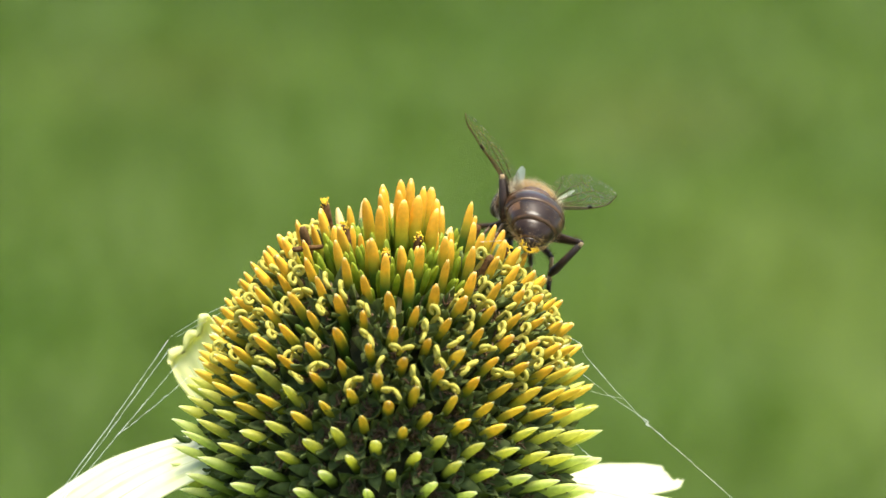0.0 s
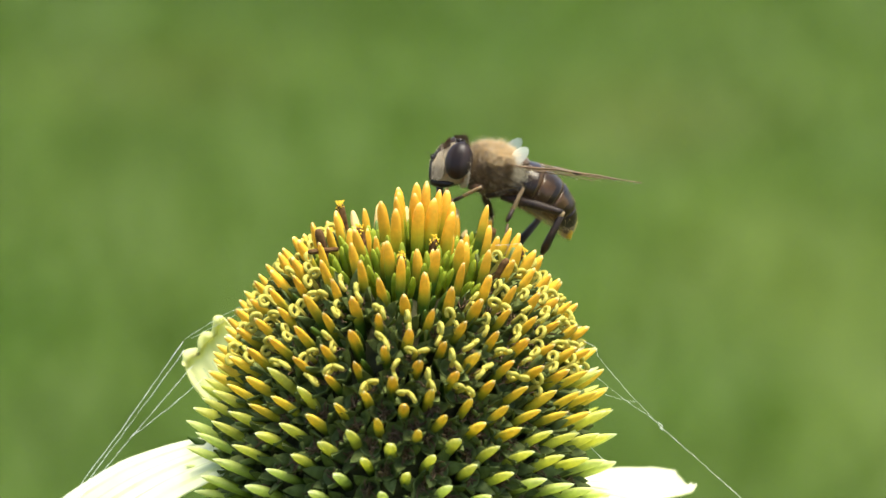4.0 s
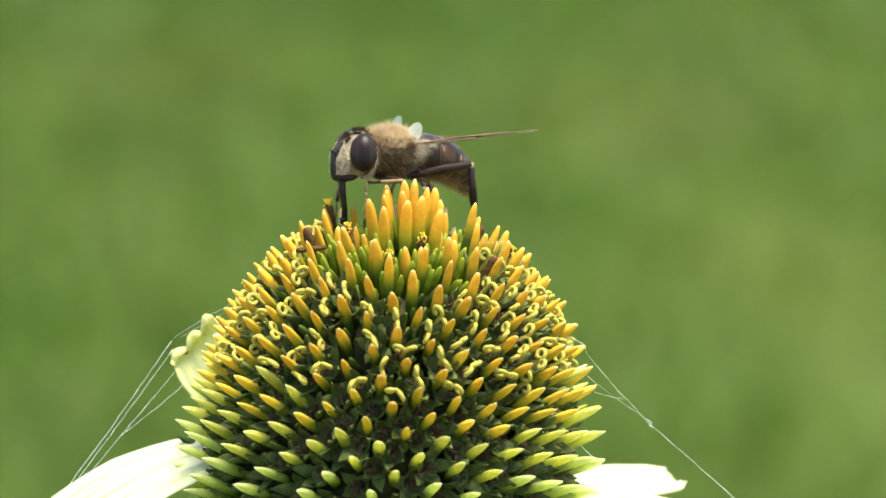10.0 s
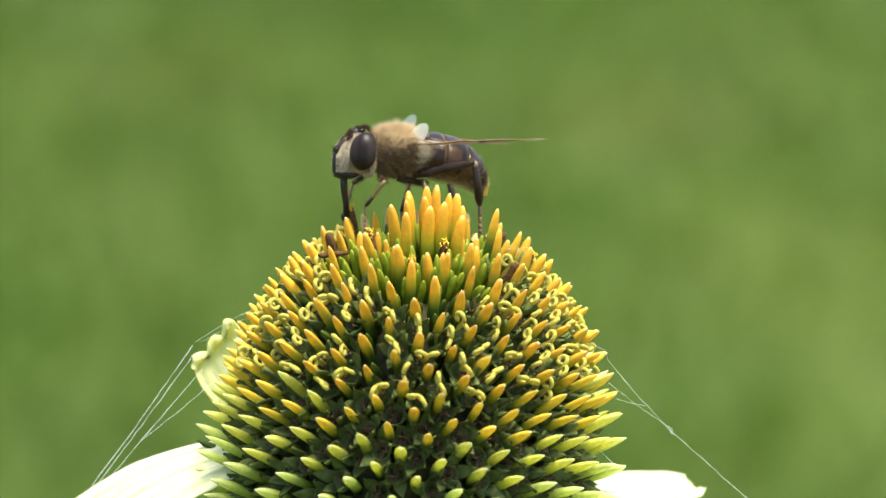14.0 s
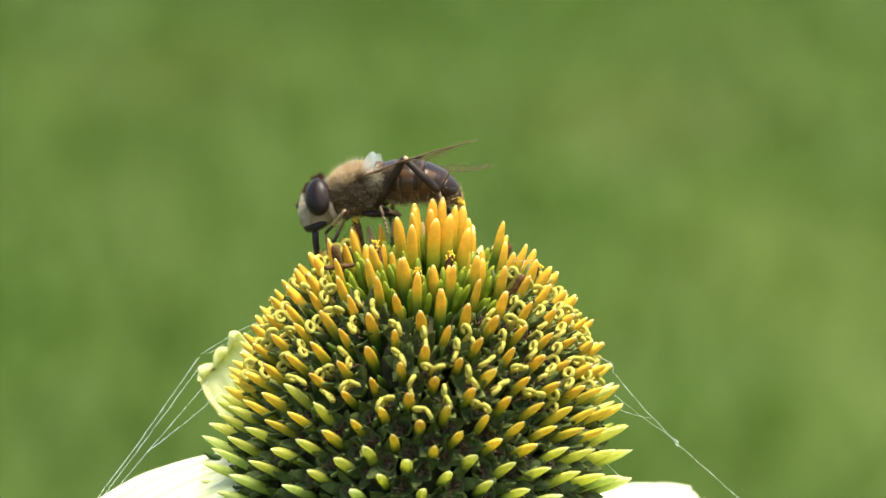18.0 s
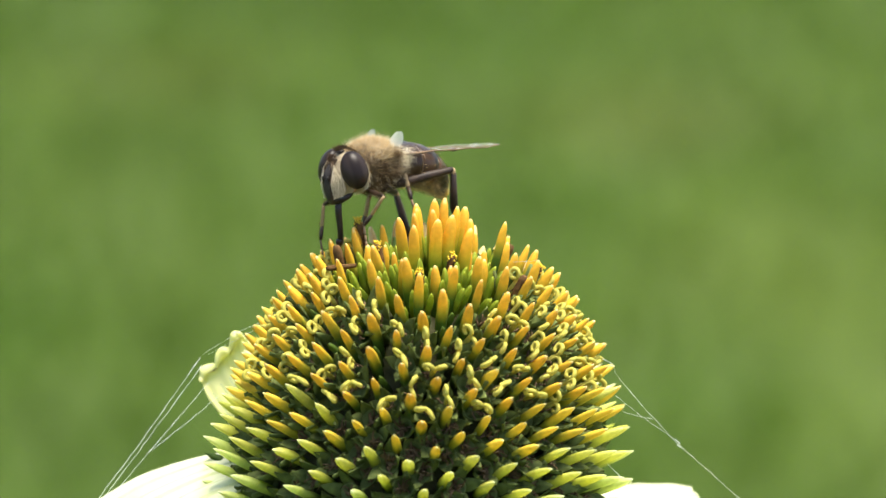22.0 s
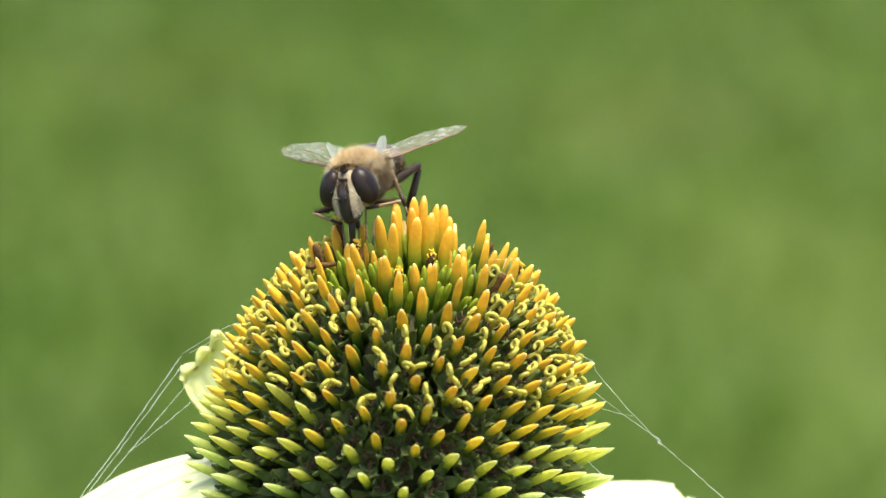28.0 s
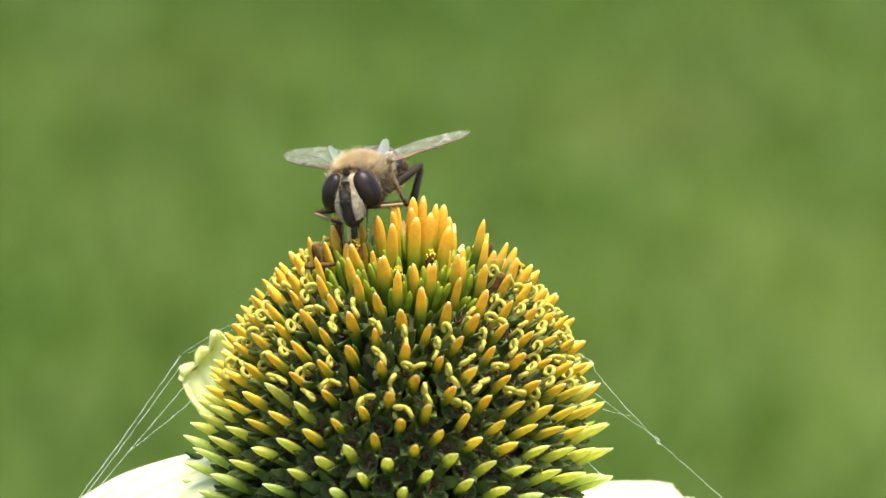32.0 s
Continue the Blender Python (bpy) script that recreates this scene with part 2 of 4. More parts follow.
def spine_spot(n):
    """Azimuth, radius and height of the n-th spine's tip."""
    phi = PHASE - n * DIVERGENCE
    s = float(np.interp(n, CONE_N, CONE_S))
    x, y = math.sin(phi), max(-1.1, (float(np.interp(s, CONE_S, CONE_Z)) - 8) / 10)
    waves = (1, x, y, x * x, x * y, y * y, x ** 3, x * x * y, x * y * y, y ** 3)
    phi += sum(c * w for c, w in zip(DRIFT_ROUND, waves))
    s += sum(c * w for c, w in zip(DRIFT_DOWN, waves))
    phi = (phi + math.pi) % (2 * math.pi) - math.pi
    return phi, float(np.interp(s, CONE_S, CONE_R)) + 0.2 * x ** 3 + 0.7 * max(0.0, -x) ** 3 * smooth(0.6, 1.2, -y * 1.3), float(np.interp(s, CONE_S, CONE_Z))


def on_cone(phi, r, z, rise=None, inset=0.0, jitter=None):
    """Pose of a spine or floret whose tip lies there: local z along it, local -y towards the flower's foot; its foot lies inset below."""
    a = radians(spine_rise(z) if rise is None else rise)
    d = Vector((math.cos(a) * math.sin(phi), -math.cos(a) * math.cos(phi), math.sin(a)))
    side = Vector((math.cos(phi), math.sin(phi), 0))
    m = Matrix((side, d.cross(side), d)).transposed().to_4x4()
    m.translation = Vector((r * math.sin(phi), -r * math.cos(phi), z)) * MM
    return SET @ m @ (jitter or Matrix.Identity(4)) @ pose(0, 0, -inset * MM)


SPINE_L = 5.6
DEEP = (0.07, 0.13, 0.02)
spine_mats = [
    spine_material("spine_top", [(0.0, (0.16, 0.27, 0.025)), (0.24, (0.26, 0.36, 0.03)), (0.46, (0.64, 0.54, 0.04)), (0.68, (0.90, 0.55, 0.045)), (0.94, (0.93, 0.51, 0.05)), (1.0, (0.95, 0.72, 0.30))], SPINE_L, 0.3),
    spine_material("spine_upper", [(0.0, DEEP), (0.40, (0.08, 0.15, 0.018)), (0.58, (0.40, 0.36, 0.03)), (0.74, (0.88, 0.53, 0.04)), (0.95, (0.93, 0.51, 0.05)), (1.0, (0.95, 0.72, 0.30))], SPINE_L),
    spine_material("spine_middle", [(0.0, DEEP), (0.42, (0.08, 0.15, 0.02)), (0.64, (0.42, 0.37, 0.03)), (0.81, (0.86, 0.54, 0.045)), (0.95, (0.92, 0.55, 0.06)), (1.0, (0.93, 0.76, 0.36))], SPINE_L, 0.28),
    spine_material("spine_yellow", [(0.0, DEEP), (0.24, (0.15, 0.22, 0.025)), (0.46, (0.50, 0.48, 0.05)), (0.73, (0.86, 0.66, 0.075)), (0.94, (0.92, 0.69, 0.11)), (1.0, (0.88, 0.85, 0.48))], SPINE_L, 0.40),
    spine_material("spine_lime", [(0.0, DEEP), (0.15, (0.19, 0.28, 0.035)), (0.36, (0.52, 0.57, 0.09)), (0.68, (0.76, 0.75, 0.15)), (0.92, (0.82, 0.81, 0.26)), (1.0, (0.88, 0.90, 0.60))], SPINE_L, 0.50),
    spine_material("spine_green", [(0.0, DEEP), (0.12, (0.20, 0.30, 0.05)), (0.33, (0.50, 0.59, 0.13)), (0.66, (0.68, 0.75, 0.23)), (0.90, (0.78, 0.83, 0.37)), (1.0, (0.90, 0.93, 0.66))], SPINE_L, 0.56),
]


def spine_mesh(name, mat, sharp, thick, bend, seed):
    """A stiff bract: green foot, keeled blade, coloured tip; its tip at z = SPINE_L."""
    r = random.Random(seed)
    b = Build()
    blunt = [(0.0, 0.85), (0.25, 0.96), (0.5, 1.0), (0.70, 0.96), (0.82, 0.86), (0.90, 0.70), (0.955, 0.48), (0.987, 0.26), (1.0, 0.06)]
    keen = [(0.0, 0.95), (0.25, 1.08), (0.5, 1.12), (0.66, 1.02), (0.78, 0.84), (0.87, 0.60), (0.94, 0.34), (0.98, 0.15), (1.0, 0.03)]
    prof = [(a + (c - a) * sharp, w + (v - w) * sharp) for (a, w), (c, v) in zip(blunt, keen)]
    rings = []
    wx, wy = r.uniform(-0.1, 0.1), r.uniform(-0.08, 0.08)
    ribs = [r.uniform(0.90, 1.07) for _ in range(10)]
    for t, w in prof:
        ox = wx * math.sin(t * 3) - wx * math.sin(3)
        oy = -bend * (t - 1) * (t - 1) + bend * (t - 1) * 0.2 + wy * math.sin(t * 4) - wy * math.sin(4)
        ring = []
        for j in range(10):
            a = 2 * math.pi * j / 10 - math.pi / 2
            k = 1.2 if j == 0 else 1.0 if j < 3 or j > 7 else 1.0 - 0.35 * sharp   # keeled below, flatter above
            ring.append((ox + thick * w * ribs[j] * 1.05 * math.cos(a), oy + thick * w * ribs[j] * k * 0.9 * math.sin(a), (t - (0.03 * (1 - ribs[j]) * 6 if 0.9 < t < 0.995 else 0)) * SPINE_L))
        rings.append(ring)
    b.rings(rings)
    return b.mesh(name, [mat])


# florets between the spines
star_green = two_tone("floret_cup", (0.09, 0.122, 0.03), (0.19, 0.232, 0.062), 900, rough=0.7, through_light=0.15)
husk_brown = two_tone("dried_floret", (0.055, 0.034, 0.018), (0.22, 0.145, 0.075), 1800, rough=0.85)
tube_green = two_tone("floret_tube", (0.05, 0.095, 0.014), (0.13, 0.20, 0.03), 700, rough=0.45, through_light=0.15)
young_green = two_tone("young_floret", (0.22, 0.31, 0.02), (0.48, 0.53, 0.055), 700, rough=0.45, through_light=0.35)
curl_yellow = two_tone("stigma", (0.43, 0.385, 0.06), (0.62, 0.56, 0.13), 1500, rough=0.8, bump_at=(5000, 0.8, 0.00008), through_light=0.2)
curl_yellow.node_tree.nodes["Principled BSDF"].inputs["Specular IOR Level"].default_value = 0.1
anther_brown = two_tone("anther", (0.05, 0.026, 0.010), (0.17, 0.095, 0.036), 2200, rough=0.8, bump_at=(4000, 0.6, 0.00008))
pollen_mat = two_tone("pollen", (0.72, 0.44, 0.02), (0.85, 0.62, 0.06), 3000, rough=0.8, bump_at=(9000, 0.8, 0.00006))


def crumple(b, r, z0, spread, count, mat):
    for _ in range(count):
        p = Vector((r.uniform(-0.3, 0.3), r.uniform(-0.3, 0.3), z0))
        pts = [p]
        d = Vector((r.uniform(-1, 1), r.uniform(-1, 1), r.uniform(0.2, 1.2))).normalized()
        for _ in range(4):
            d = (d + Vector((r.uniform(-1, 1), r.uniform(-1, 1), r.uniform(-0.6, 0.6))) * 0.8).normalized()
            pts.append(pts[-1] + d * spread * 0.3)
        b.tube(pts, [0.09, 0.10, 0.08, 0.07, 0.03], 5, mat)


def cup_mesh(name, seed, size=1.0):
    """A spent floret: a short green tube with five pointed, folded teeth that spread from its mouth."""
    r = random.Random(seed)
    b = Build()
    n = 15
    b.rings([[(q * math.cos(2 * math.pi * j / n), q * math.sin(2 * math.pi * j / n), z) for j in range(n)] for q, z in ((0.55, -0.8), (0.7, 0.6), (0.82 * size, 1.7), (0.70 * size, 1.72), (0.5, 0.7))], 0, (True, True))
    for k in range(5):
        a = 2 * math.pi * k / 5 + r.uniform(-0.12, 0.12)
        out, side = Vector((math.cos(a), math.sin(a), 0)), Vector((-math.sin(a), math.cos(a), 0))
        lift, long = radians(r.uniform(46, 78)), r.uniform(1.6, 2.2) * size
        d = out * math.cos(lift) + Vector((0, 0, math.sin(lift)))
        up = Vector((0, 0, math.cos(lift))) - out * math.sin(lift)
        foot = out * 0.62 * size + Vector((0, 0, 1.35))
        rings = []
        for t, w in ((0, 0.50), (0.3, 0.52), (0.55, 0.42), (0.8, 0.22), (1.0, 0.02)):
            c = foot + d * long * t + up * 0.18 * t * t
            rings.append([c + side * w * size * x + up * y for x, y in ((-1, 0.16), (0, -0.05), (1, 0.16), (0.9, 0.08), (0, -0.17), (-0.9, 0.08))])
        b.rings(rings)
    return b.mesh(name, [star_green])


def tuft_mesh(name, seed, z, spread, count):
    b = Build()
    crumple(b, random.Random(seed), z, spread, count, 0)
    return b.mesh(name, [husk_brown])


def stigma_mesh(name, seed):
    """One yellow stigma arm, rolled back into a ring."""
    r = random.Random(seed)
    b = Build()
    turns, rad = r.uniform(0.7, 1.1), r.uniform(0.38, 0.50)
    pts = [Vector((0.02, 0, 2.0)), Vector((0.10, 0, 2.9))]
    rise = r.uniform(3.3, 3.9)
    k = 15
    for i in range(k + 1):
        a = math.pi - 2 * math.pi * turns * i / k
        q = rad * (1 - 0.25 * i / k)
        pts.append(Vector((q * math.cos(a) + rad + 0.06, 0.16 * i / k, rise + q * math.sin(a))))
    b.tube(pts, [0.15] * 3 + [r.uniform(0.17, 0.22) for _ in range(len(pts) - 5)] + [0.15, 0.10], 7, 0, flat=0.95, up=(0.1, 1, 0))
    return b.mesh(name, [curl_yellow])


def bud_mesh(name, seed, mat):
    r = random.Random(seed)
    b = Build()
    h = r.uniform(2.6, 3.5)
    n = 15
    rings = []
    for t, w in ((0, 0.26), (0.5, 0.31), (0.75, 0.28), (0.92, 0.17), (1.0, 0.05)):
        rings.append([(w * (1 + 0.28 * t * math.cos(3 * a)) * math.cos(a), w * (1 + 0.28 * t * math.cos(3 * a)) * math.sin(a), h * t) for a in (2 * math.pi * j / n for j in range(n))])
    b.rings(rings)
    return b.mesh(name, [mat])


def anther_mesh(name, seed, foot=tube_green):
    """A dark ribbed anther tube on its green floret."""
    r = random.Random(seed)
    b = Build()
    h = 4.6
    n = 15
    rings = []
    for t, w in ((0, 0.30), (0.3, 0.34), (0.36, 0.37), (0.7, 0.40), (0.9, 0.37), (1.0, 0.24)):
        rings.append([(0.1 * t + w * (1 + 0.12 * math.cos(5 * a)) * math.cos(a), w * (1 + 0.12 * math.cos(5 * a)) * math.sin(a), h * t) for a in (2 * math.pi * j / n for j in range(n))])
    b.rings(rings)
    b.k = [1 if f < 2 * n else 0 for f in range(len(b.f))]
    return b.mesh(name, [anther_brown, foot])


def crown_mesh(name, seed):
    r = random.Random(seed)
    b = Build()
    for _ in range(46):
        a, q = r.uniform(0, 6.28), r.uniform(0.02, 0.42)
        b.ball((0.1 + q * math.cos(a), q * math.sin(a), 4.55 + r.uniform(-0.5, 0.3)), (0.09, 0.09, 0.09), 5, 4)
    return b.mesh(name, [pollen_mat])


anther_brown.node_tree.nodes["Principled BSDF"].inputs["Specular IOR Level"].default_value = 0.08
husk_brown.node_tree.nodes["Principled BSDF"].inputs["Specular IOR Level"].default_value = 0.1
core_mat = two_tone("cone_core", (0.03, 0.034, 0.01), (0.075, 0.07, 0.022), 500, rough=0.8, bump_at=(1500, 0.6, 0.0003))
petal_mat = material("petal", rough=0.5)
petal_c = ramp(petal_mat, noise_of(petal_mat, 160, 3), [(0.3, (0.78, 0.80, 0.50)), (0.7, (0.87, 0.88, 0.64))])
tinted(petal_mat, petal_c)
see_light(petal_mat, petal_c, 0.45)
bump(petal_mat, noise_of(petal_mat, 900, 3), 0.2, 0.0001)
# yellower copy of the petal; light shining through it is put into the colour
backlit_petal_mat = two_tone("backlit_petal", (0.84, 0.84, 0.33), (0.91, 0.90, 0.47), 220, rough=0.55, bump_at=(900, 0.2, 0.0001), through_light=0.5)
petal_vein = two_tone("petal_vein", (0.66, 0.69, 0.34), (0.80, 0.82, 0.50), 400, rough=0.6, through_light=0.45)
stem_mat = two_tone("stem", (0.06, 0.11, 0.02), (0.11, 0.17, 0.05), 120, rough=0.6, bump_at=(900, 0.4, 0.0003))
silk_mat = material("spider_silk", rough=0.3)
tinted(silk_mat, mixed(silk_mat, 0.0, (0.85, 0.88, 0.84), (1, 1, 1)))
see_light(silk_mat, (0.85, 0.88, 0.84), 0.3)


def ray_petal(phi, length, width, rises, r0=13.5, z0=-4.5, roll=0.0, curl=0.0, wave=0.3, end=0.40, notch=0.9, seed=0):
    """A strap petal that leaves the cone's foot at azimuth phi (degrees); rises: its climb in degrees along its length; grooved lengthwise, notched at the end."""
    r = random.Random(seed)
    f = radians(phi)
    out, side = Vector((math.sin(f), -math.cos(f), 0)), Vector((math.cos(f), math.sin(f), 0))
    p = out * r0 + Vector((0, 0, z0))
    steps, cols = 30, 27
    rings = []
    phase = r.uniform(0, 6)
    for i in range(steps + 1):
        t = i / steps
        a = radians(line(t, rises))
        d = out * math.cos(a) + Vector((0, 0, math.sin(a)))
        n = Vector((0, 0, math.cos(a))) - out * math.sin(a)
        lean = radians(roll * (0.4 + 0.6 * t))
        s = side * math.cos(lean) + n * math.sin(lean)
        n2 = n * math.cos(lean) - side * math.sin(lean)
        w = width * 0.5 * line(t, [(0, 0.45), (0.15, 0.75), (0.45, 1.0), (0.75, 0.96), (0.92, 0.55 + 0.5 * end), (1.0, end)])
        top, low = [], []
        for j in range(cols):
            q = 2 * j / (cols - 1) - 1
            ridge = 0.13 * math.cos(q * 11) + wave * math.sin(q * 2.2 + phase + 3 * t) * t - 0.5 * q * q * (1 - 0.5 * t)
            cur = curl * smooth(0.5, 1.0, t) * q * q
            back = -notch * abs(math.cos(q * 4.2)) * smooth(0.85, 1, t)
            c = p + s * w * q + n2 * (ridge + cur) + d * back
            thick = 0.16 * (1 - 0.5 * q * q)
            top.append(c + n2 * thick)
            low.append(c - n2 * thick)
        rings.append(top + low[::-1])
        p = p + d * (length / steps)
    b = Build()
    b.rings(rings)
    for f in range(steps * 2 * cols):
        j = f % (2 * cols)
        if j % 4 == 2 and j < cols - 1 and f // (2 * cols) > 1:
            b.k[f] = 1
    return b.mesh("petal", [petal_mat, petal_vein])


def folded_petal():
    """The short petal that stands up behind the spines, its three lobes rolled over towards the light."""
    back = pose(0, 0, 0, 0, -LEAN, 0).to_3x3()
    foot, tip = Vector((-12.6, 3.8, 0.2)), Vector((-17.4, 9.6, 7.1))
    along = tip - foot
    long = along.length
    along.normalize()
    side = Vector((-0.80, 0.30, -0.52)).normalized()
    side = (side - along * side.dot(along)).normalized()
    face = side.cross(along).normalized()
    if face.y > 0:
        face = -face   # towards the open side
    steps, cols = 40, 37
    rings = []
    for i in range(steps + 1):
        t = i / steps
        row, row2 = [], []
        for j in range(cols):
            q = 2 * j / (cols - 1) - 1
            lobe = abs(math.sin(1.5 * math.pi * (q + 1)))
            w = line(t, [(0, 1.6), (0.3, 2.5), (0.7, 3.1), (1.0, 3.0)])
            flat = long * (0.90 + 0.05 * lobe - 0.05 * q)
            reach = t * (flat + (0.9 + 0.9 * lobe ** 0.6))
            bulge = 0.45 * (1 - q * q) * math.sin(2.2 * t) + 0.10 * math.cos(q * 13) * t
            roll = 0.26 + 0.16 * lobe
            if reach <= flat:
                p = foot + along * reach + face * -bulge
                n = face
            else:
                a = min((reach - flat) / roll, 4.6)
                p = foot + along * (flat + roll * math.sin(a)) + face * (-bulge + roll * (1 - math.cos(a)))
                n = face * math.cos(a) - along * math.sin(a)
            edge = smooth(0.8, 1.0, abs(q))
            p = p + side * (w * q * (1 - 0.10 * smooth(0.75, 1, t) * (1 - lobe))) + face * 0.5 * edge * edge * t
            thick = 0.14 * (1 - 0.5 * q * q)
            row.append(back @ (p + n * thick))
            row2.append(back @ (p - n * thick))
        rings.append(row + row2[::-1])
    b = Build()
    b.rings(rings)
    for f in range(len(b.k)):
        j = f % (2 * cols)
        if j % 6 == 3 and f // (2 * cols) < 28:
            b.k[f] = 1
    return b.mesh("petal", [backlit_petal_mat, petal_vein])


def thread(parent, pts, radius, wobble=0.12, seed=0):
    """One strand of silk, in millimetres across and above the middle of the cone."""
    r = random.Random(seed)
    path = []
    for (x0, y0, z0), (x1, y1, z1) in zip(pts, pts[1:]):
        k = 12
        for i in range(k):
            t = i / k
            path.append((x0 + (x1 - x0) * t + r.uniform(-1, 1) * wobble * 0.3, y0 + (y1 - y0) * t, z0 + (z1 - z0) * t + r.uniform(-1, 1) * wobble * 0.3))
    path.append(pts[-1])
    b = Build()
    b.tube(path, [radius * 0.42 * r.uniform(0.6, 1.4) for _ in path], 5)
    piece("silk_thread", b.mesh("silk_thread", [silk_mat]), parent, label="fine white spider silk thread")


def coneflower():
    flower = tagged(new("coneflower"), label="white coneflower with an orange and green spiny cone and drooping petals", category="flower")
    # the dome under the florets
    b = Build()
    rings = []
    for i in range(RIM, len(CONE_R), 24):
        r, z = float(CONE_R[i]) * 0.72, float(CONE_Z[i]) * 0.76
        rings.append([SET.to_3x3() @ Vector((r * math.cos(2 * math.pi * j / 36), r * math.sin(2 * math.pi * j / 36), z)) for j in range(36)])
    b.rings(rings)
    piece("cone_core", b.mesh("cone_core", [core_mat]), flower, label="dark green core of the cone")
    # stem, down to the lawn
    b = Build()
    foot = -HEAD.z * 1000
    b.tube([(0, 0, -7.5), (0, 0, -16), (3, 2, -120), (6, 6, foot * 0.5), (10, 4, foot - 20)], [5.5, 2.8, 2.6, 3.0, 3.6], 12)
    piece("stem", b.mesh("stem", [stem_mat]), flower, label="rough green stem")
    # petals: four that show round the cone, the rest hanging
    shown = [
        (-90, 25, 13.0, [(0, -14), (0.25, -29), (0.6, -43), (1, -54)], dict(roll=-18, seed=1, z0=-1.7, r0=13.2)),
        (124, 18.5, 8.0, [(0, 0), (0.4, -6), (0.8, -8), (1, 4)], dict(roll=7, curl=0.5, notch=0.35, seed=3, z0=-5.0)),
        (82, 26, 11.0, [(0, -4), (0.3, -9), (1, -13)], dict(roll=12, seed=4, z0=-2.7)),
    ]
    for phi, length, width, rises, more in shown:
        piece("petal", ray_petal(phi, length, width, rises, **more), flower, label="creamy white ribbed ray petal")
    piece("petal", folded_petal(), flower, label="short yellowish white petal with a rolled, lobed end")
    for k, phi in enumerate((-48, -20, 8, 40, 130, 160, -172, -146)):
        hang = ray_petal(phi, 30 + k % 3, 9, [(0, -34), (0.3, -62), (1, -78)], seed=20 + k, z0=-6.0, r0=12.5)
        piece("petal", hang, flower, label="creamy white drooping ray petal")
    # spines and florets
    spine_sets = []
    for i, m in enumerate(spine_mats):
        sharp = (0.1, 0.15, 0.25, 0.55, 0.85, 1.0)[i]
        thick = (0.48, 0.435, 0.415, 0.435, 0.46, 0.48)[i]
        bend = (0.1, 0.25, 0.4, 0.6, 0.75, 0.8)[i]
        spine_sets.append([spine_mesh("spine", m, sharp, thick * (0.9 + 0.08 * k), bend, 40 + 10 * i + k) for k in range(4)])
    cups = [cup_mesh("cup_floret", 200 + k, 1.15) for k in range(6)]
    tufts = [tuft_mesh("withered_tuft", 210 + k, 1.35, 1.2, 12) for k in range(5)]
    collars = [tuft_mesh("withered_collar", 225 + k, 2.0, 1.0, 6) for k in range(4)]
    arms = [stigma_mesh("stigma", 230 + k) for k in range(8)]
    buds = [bud_mesh("bud_floret", 240 + k, tube_green) for k in range(4)]
    young_buds = [bud_mesh("young_floret", 250 + k, young_green) for k in range(4)]
    anthers = [anther_mesh("anther_floret", 260 + k) for k in range(3)]
    crowns = [crown_mesh("pollen_crown", 270 + k) for k in range(3)]
    r = random.Random(11)
    far_spines, far_florets = Build(), Build()

    def gather(b, me, m):
        o = len(b.v)
        b.v += [tuple(m @ v.co) for v in me.vertices]
        b.f += [tuple(o + i for i in p.vertices) for p in me.polygons]

    def floret(name, meshes, m, hidden, label=""):
        if hidden:
            gather(far_florets, r.choice(meshes), m)
            return None
        return piece(name, r.choice(meshes), flower, m, label)

    def jitter(sway):
        return pose(0, 0, 0, r.uniform(-sway, sway), r.uniform(-sway, sway), r.uniform(-25, 25))

    # the dark anther tubes round the crown, and one that has fallen over
    for phi, rad, z, rise in ((-128, 8.2, 19.0, 80), (109, 7.4, 18.1, 66), (90, 6.0, 17.9, 68), (31, 3.4, 18.2, 80), (-9, 7.0, 17.6, 70), (-72, 8.7, 18.4, 74), (58, 9.4, 17.2, 62)):
        c = piece("anther_floret", r.choice(anthers), flower, on_cone(radians(phi), rad, z, rise, 4.6, jitter(5)), "dark brown anther tube")
        if phi in (-128, 31, -9):
            piece("pollen_crown", r.choice(crowns), c, label="yellow pollen on the tube", kind="stuff")
    piece("fallen_anther", anther_mesh("fallen_anther", 280, anther_brown), flower, on_cone(radians(-62), 9.9, 16.9, -6, 2.6, jitter(5)) @ Matrix.Scale(0.62, 4), "dark anther tube lying on the spines")
    # the tall tuft at the crown, a little off the middle
    crown = pose(0.45 * MM, 0, 0)
    for k in range(16):
        rad, phi = 0.98 * math.sqrt(k + 0.25), 1.1 + k * DIVERGENCE
        z = DOME_H - 0.09 * rad * rad + r.uniform(-0.7, 0.25)
        piece("spine", r.choice(spine_sets[0]), flower, crown @ on_cone(phi, rad, z, 90 - 3.2 * rad, SPINE_L, jitter(3)))
        floret("young_floret", young_buds, crown @ on_cone(phi + 0.5, rad + 0.75, z - 3.6, 88 - 3 * rad, 3.0, jitter(5)), False)
    for n in range(29, 412):
        phi, rad, z = spine_spot(n)
        hidden = math.cos(phi) < -0.12 - 0.8 * max(0, z / 19.5) ** 2   # the far side
        zone = 1 if z > 14.5 else 2 if z > 8.5 else 3 if z > 4.6 else 4 if z > 1.2 else 5
        if r.random() < 0.12 and 1 < zone < 4:
            zone += r.choice((-1, 1))
        rise = spine_rise(z) if n > 40 else 80
        short = r.uniform(0.0, 1.6) if n < 42 else 0.0   # small young spines round the tuft
        m = on_cone(phi, rad, z - short, rise, SPINE_L, jitter(4 if z > 10 else 3))
        me = r.choice(spine_sets[zone])
        if hidden:
            gather(far_spines, me, m)
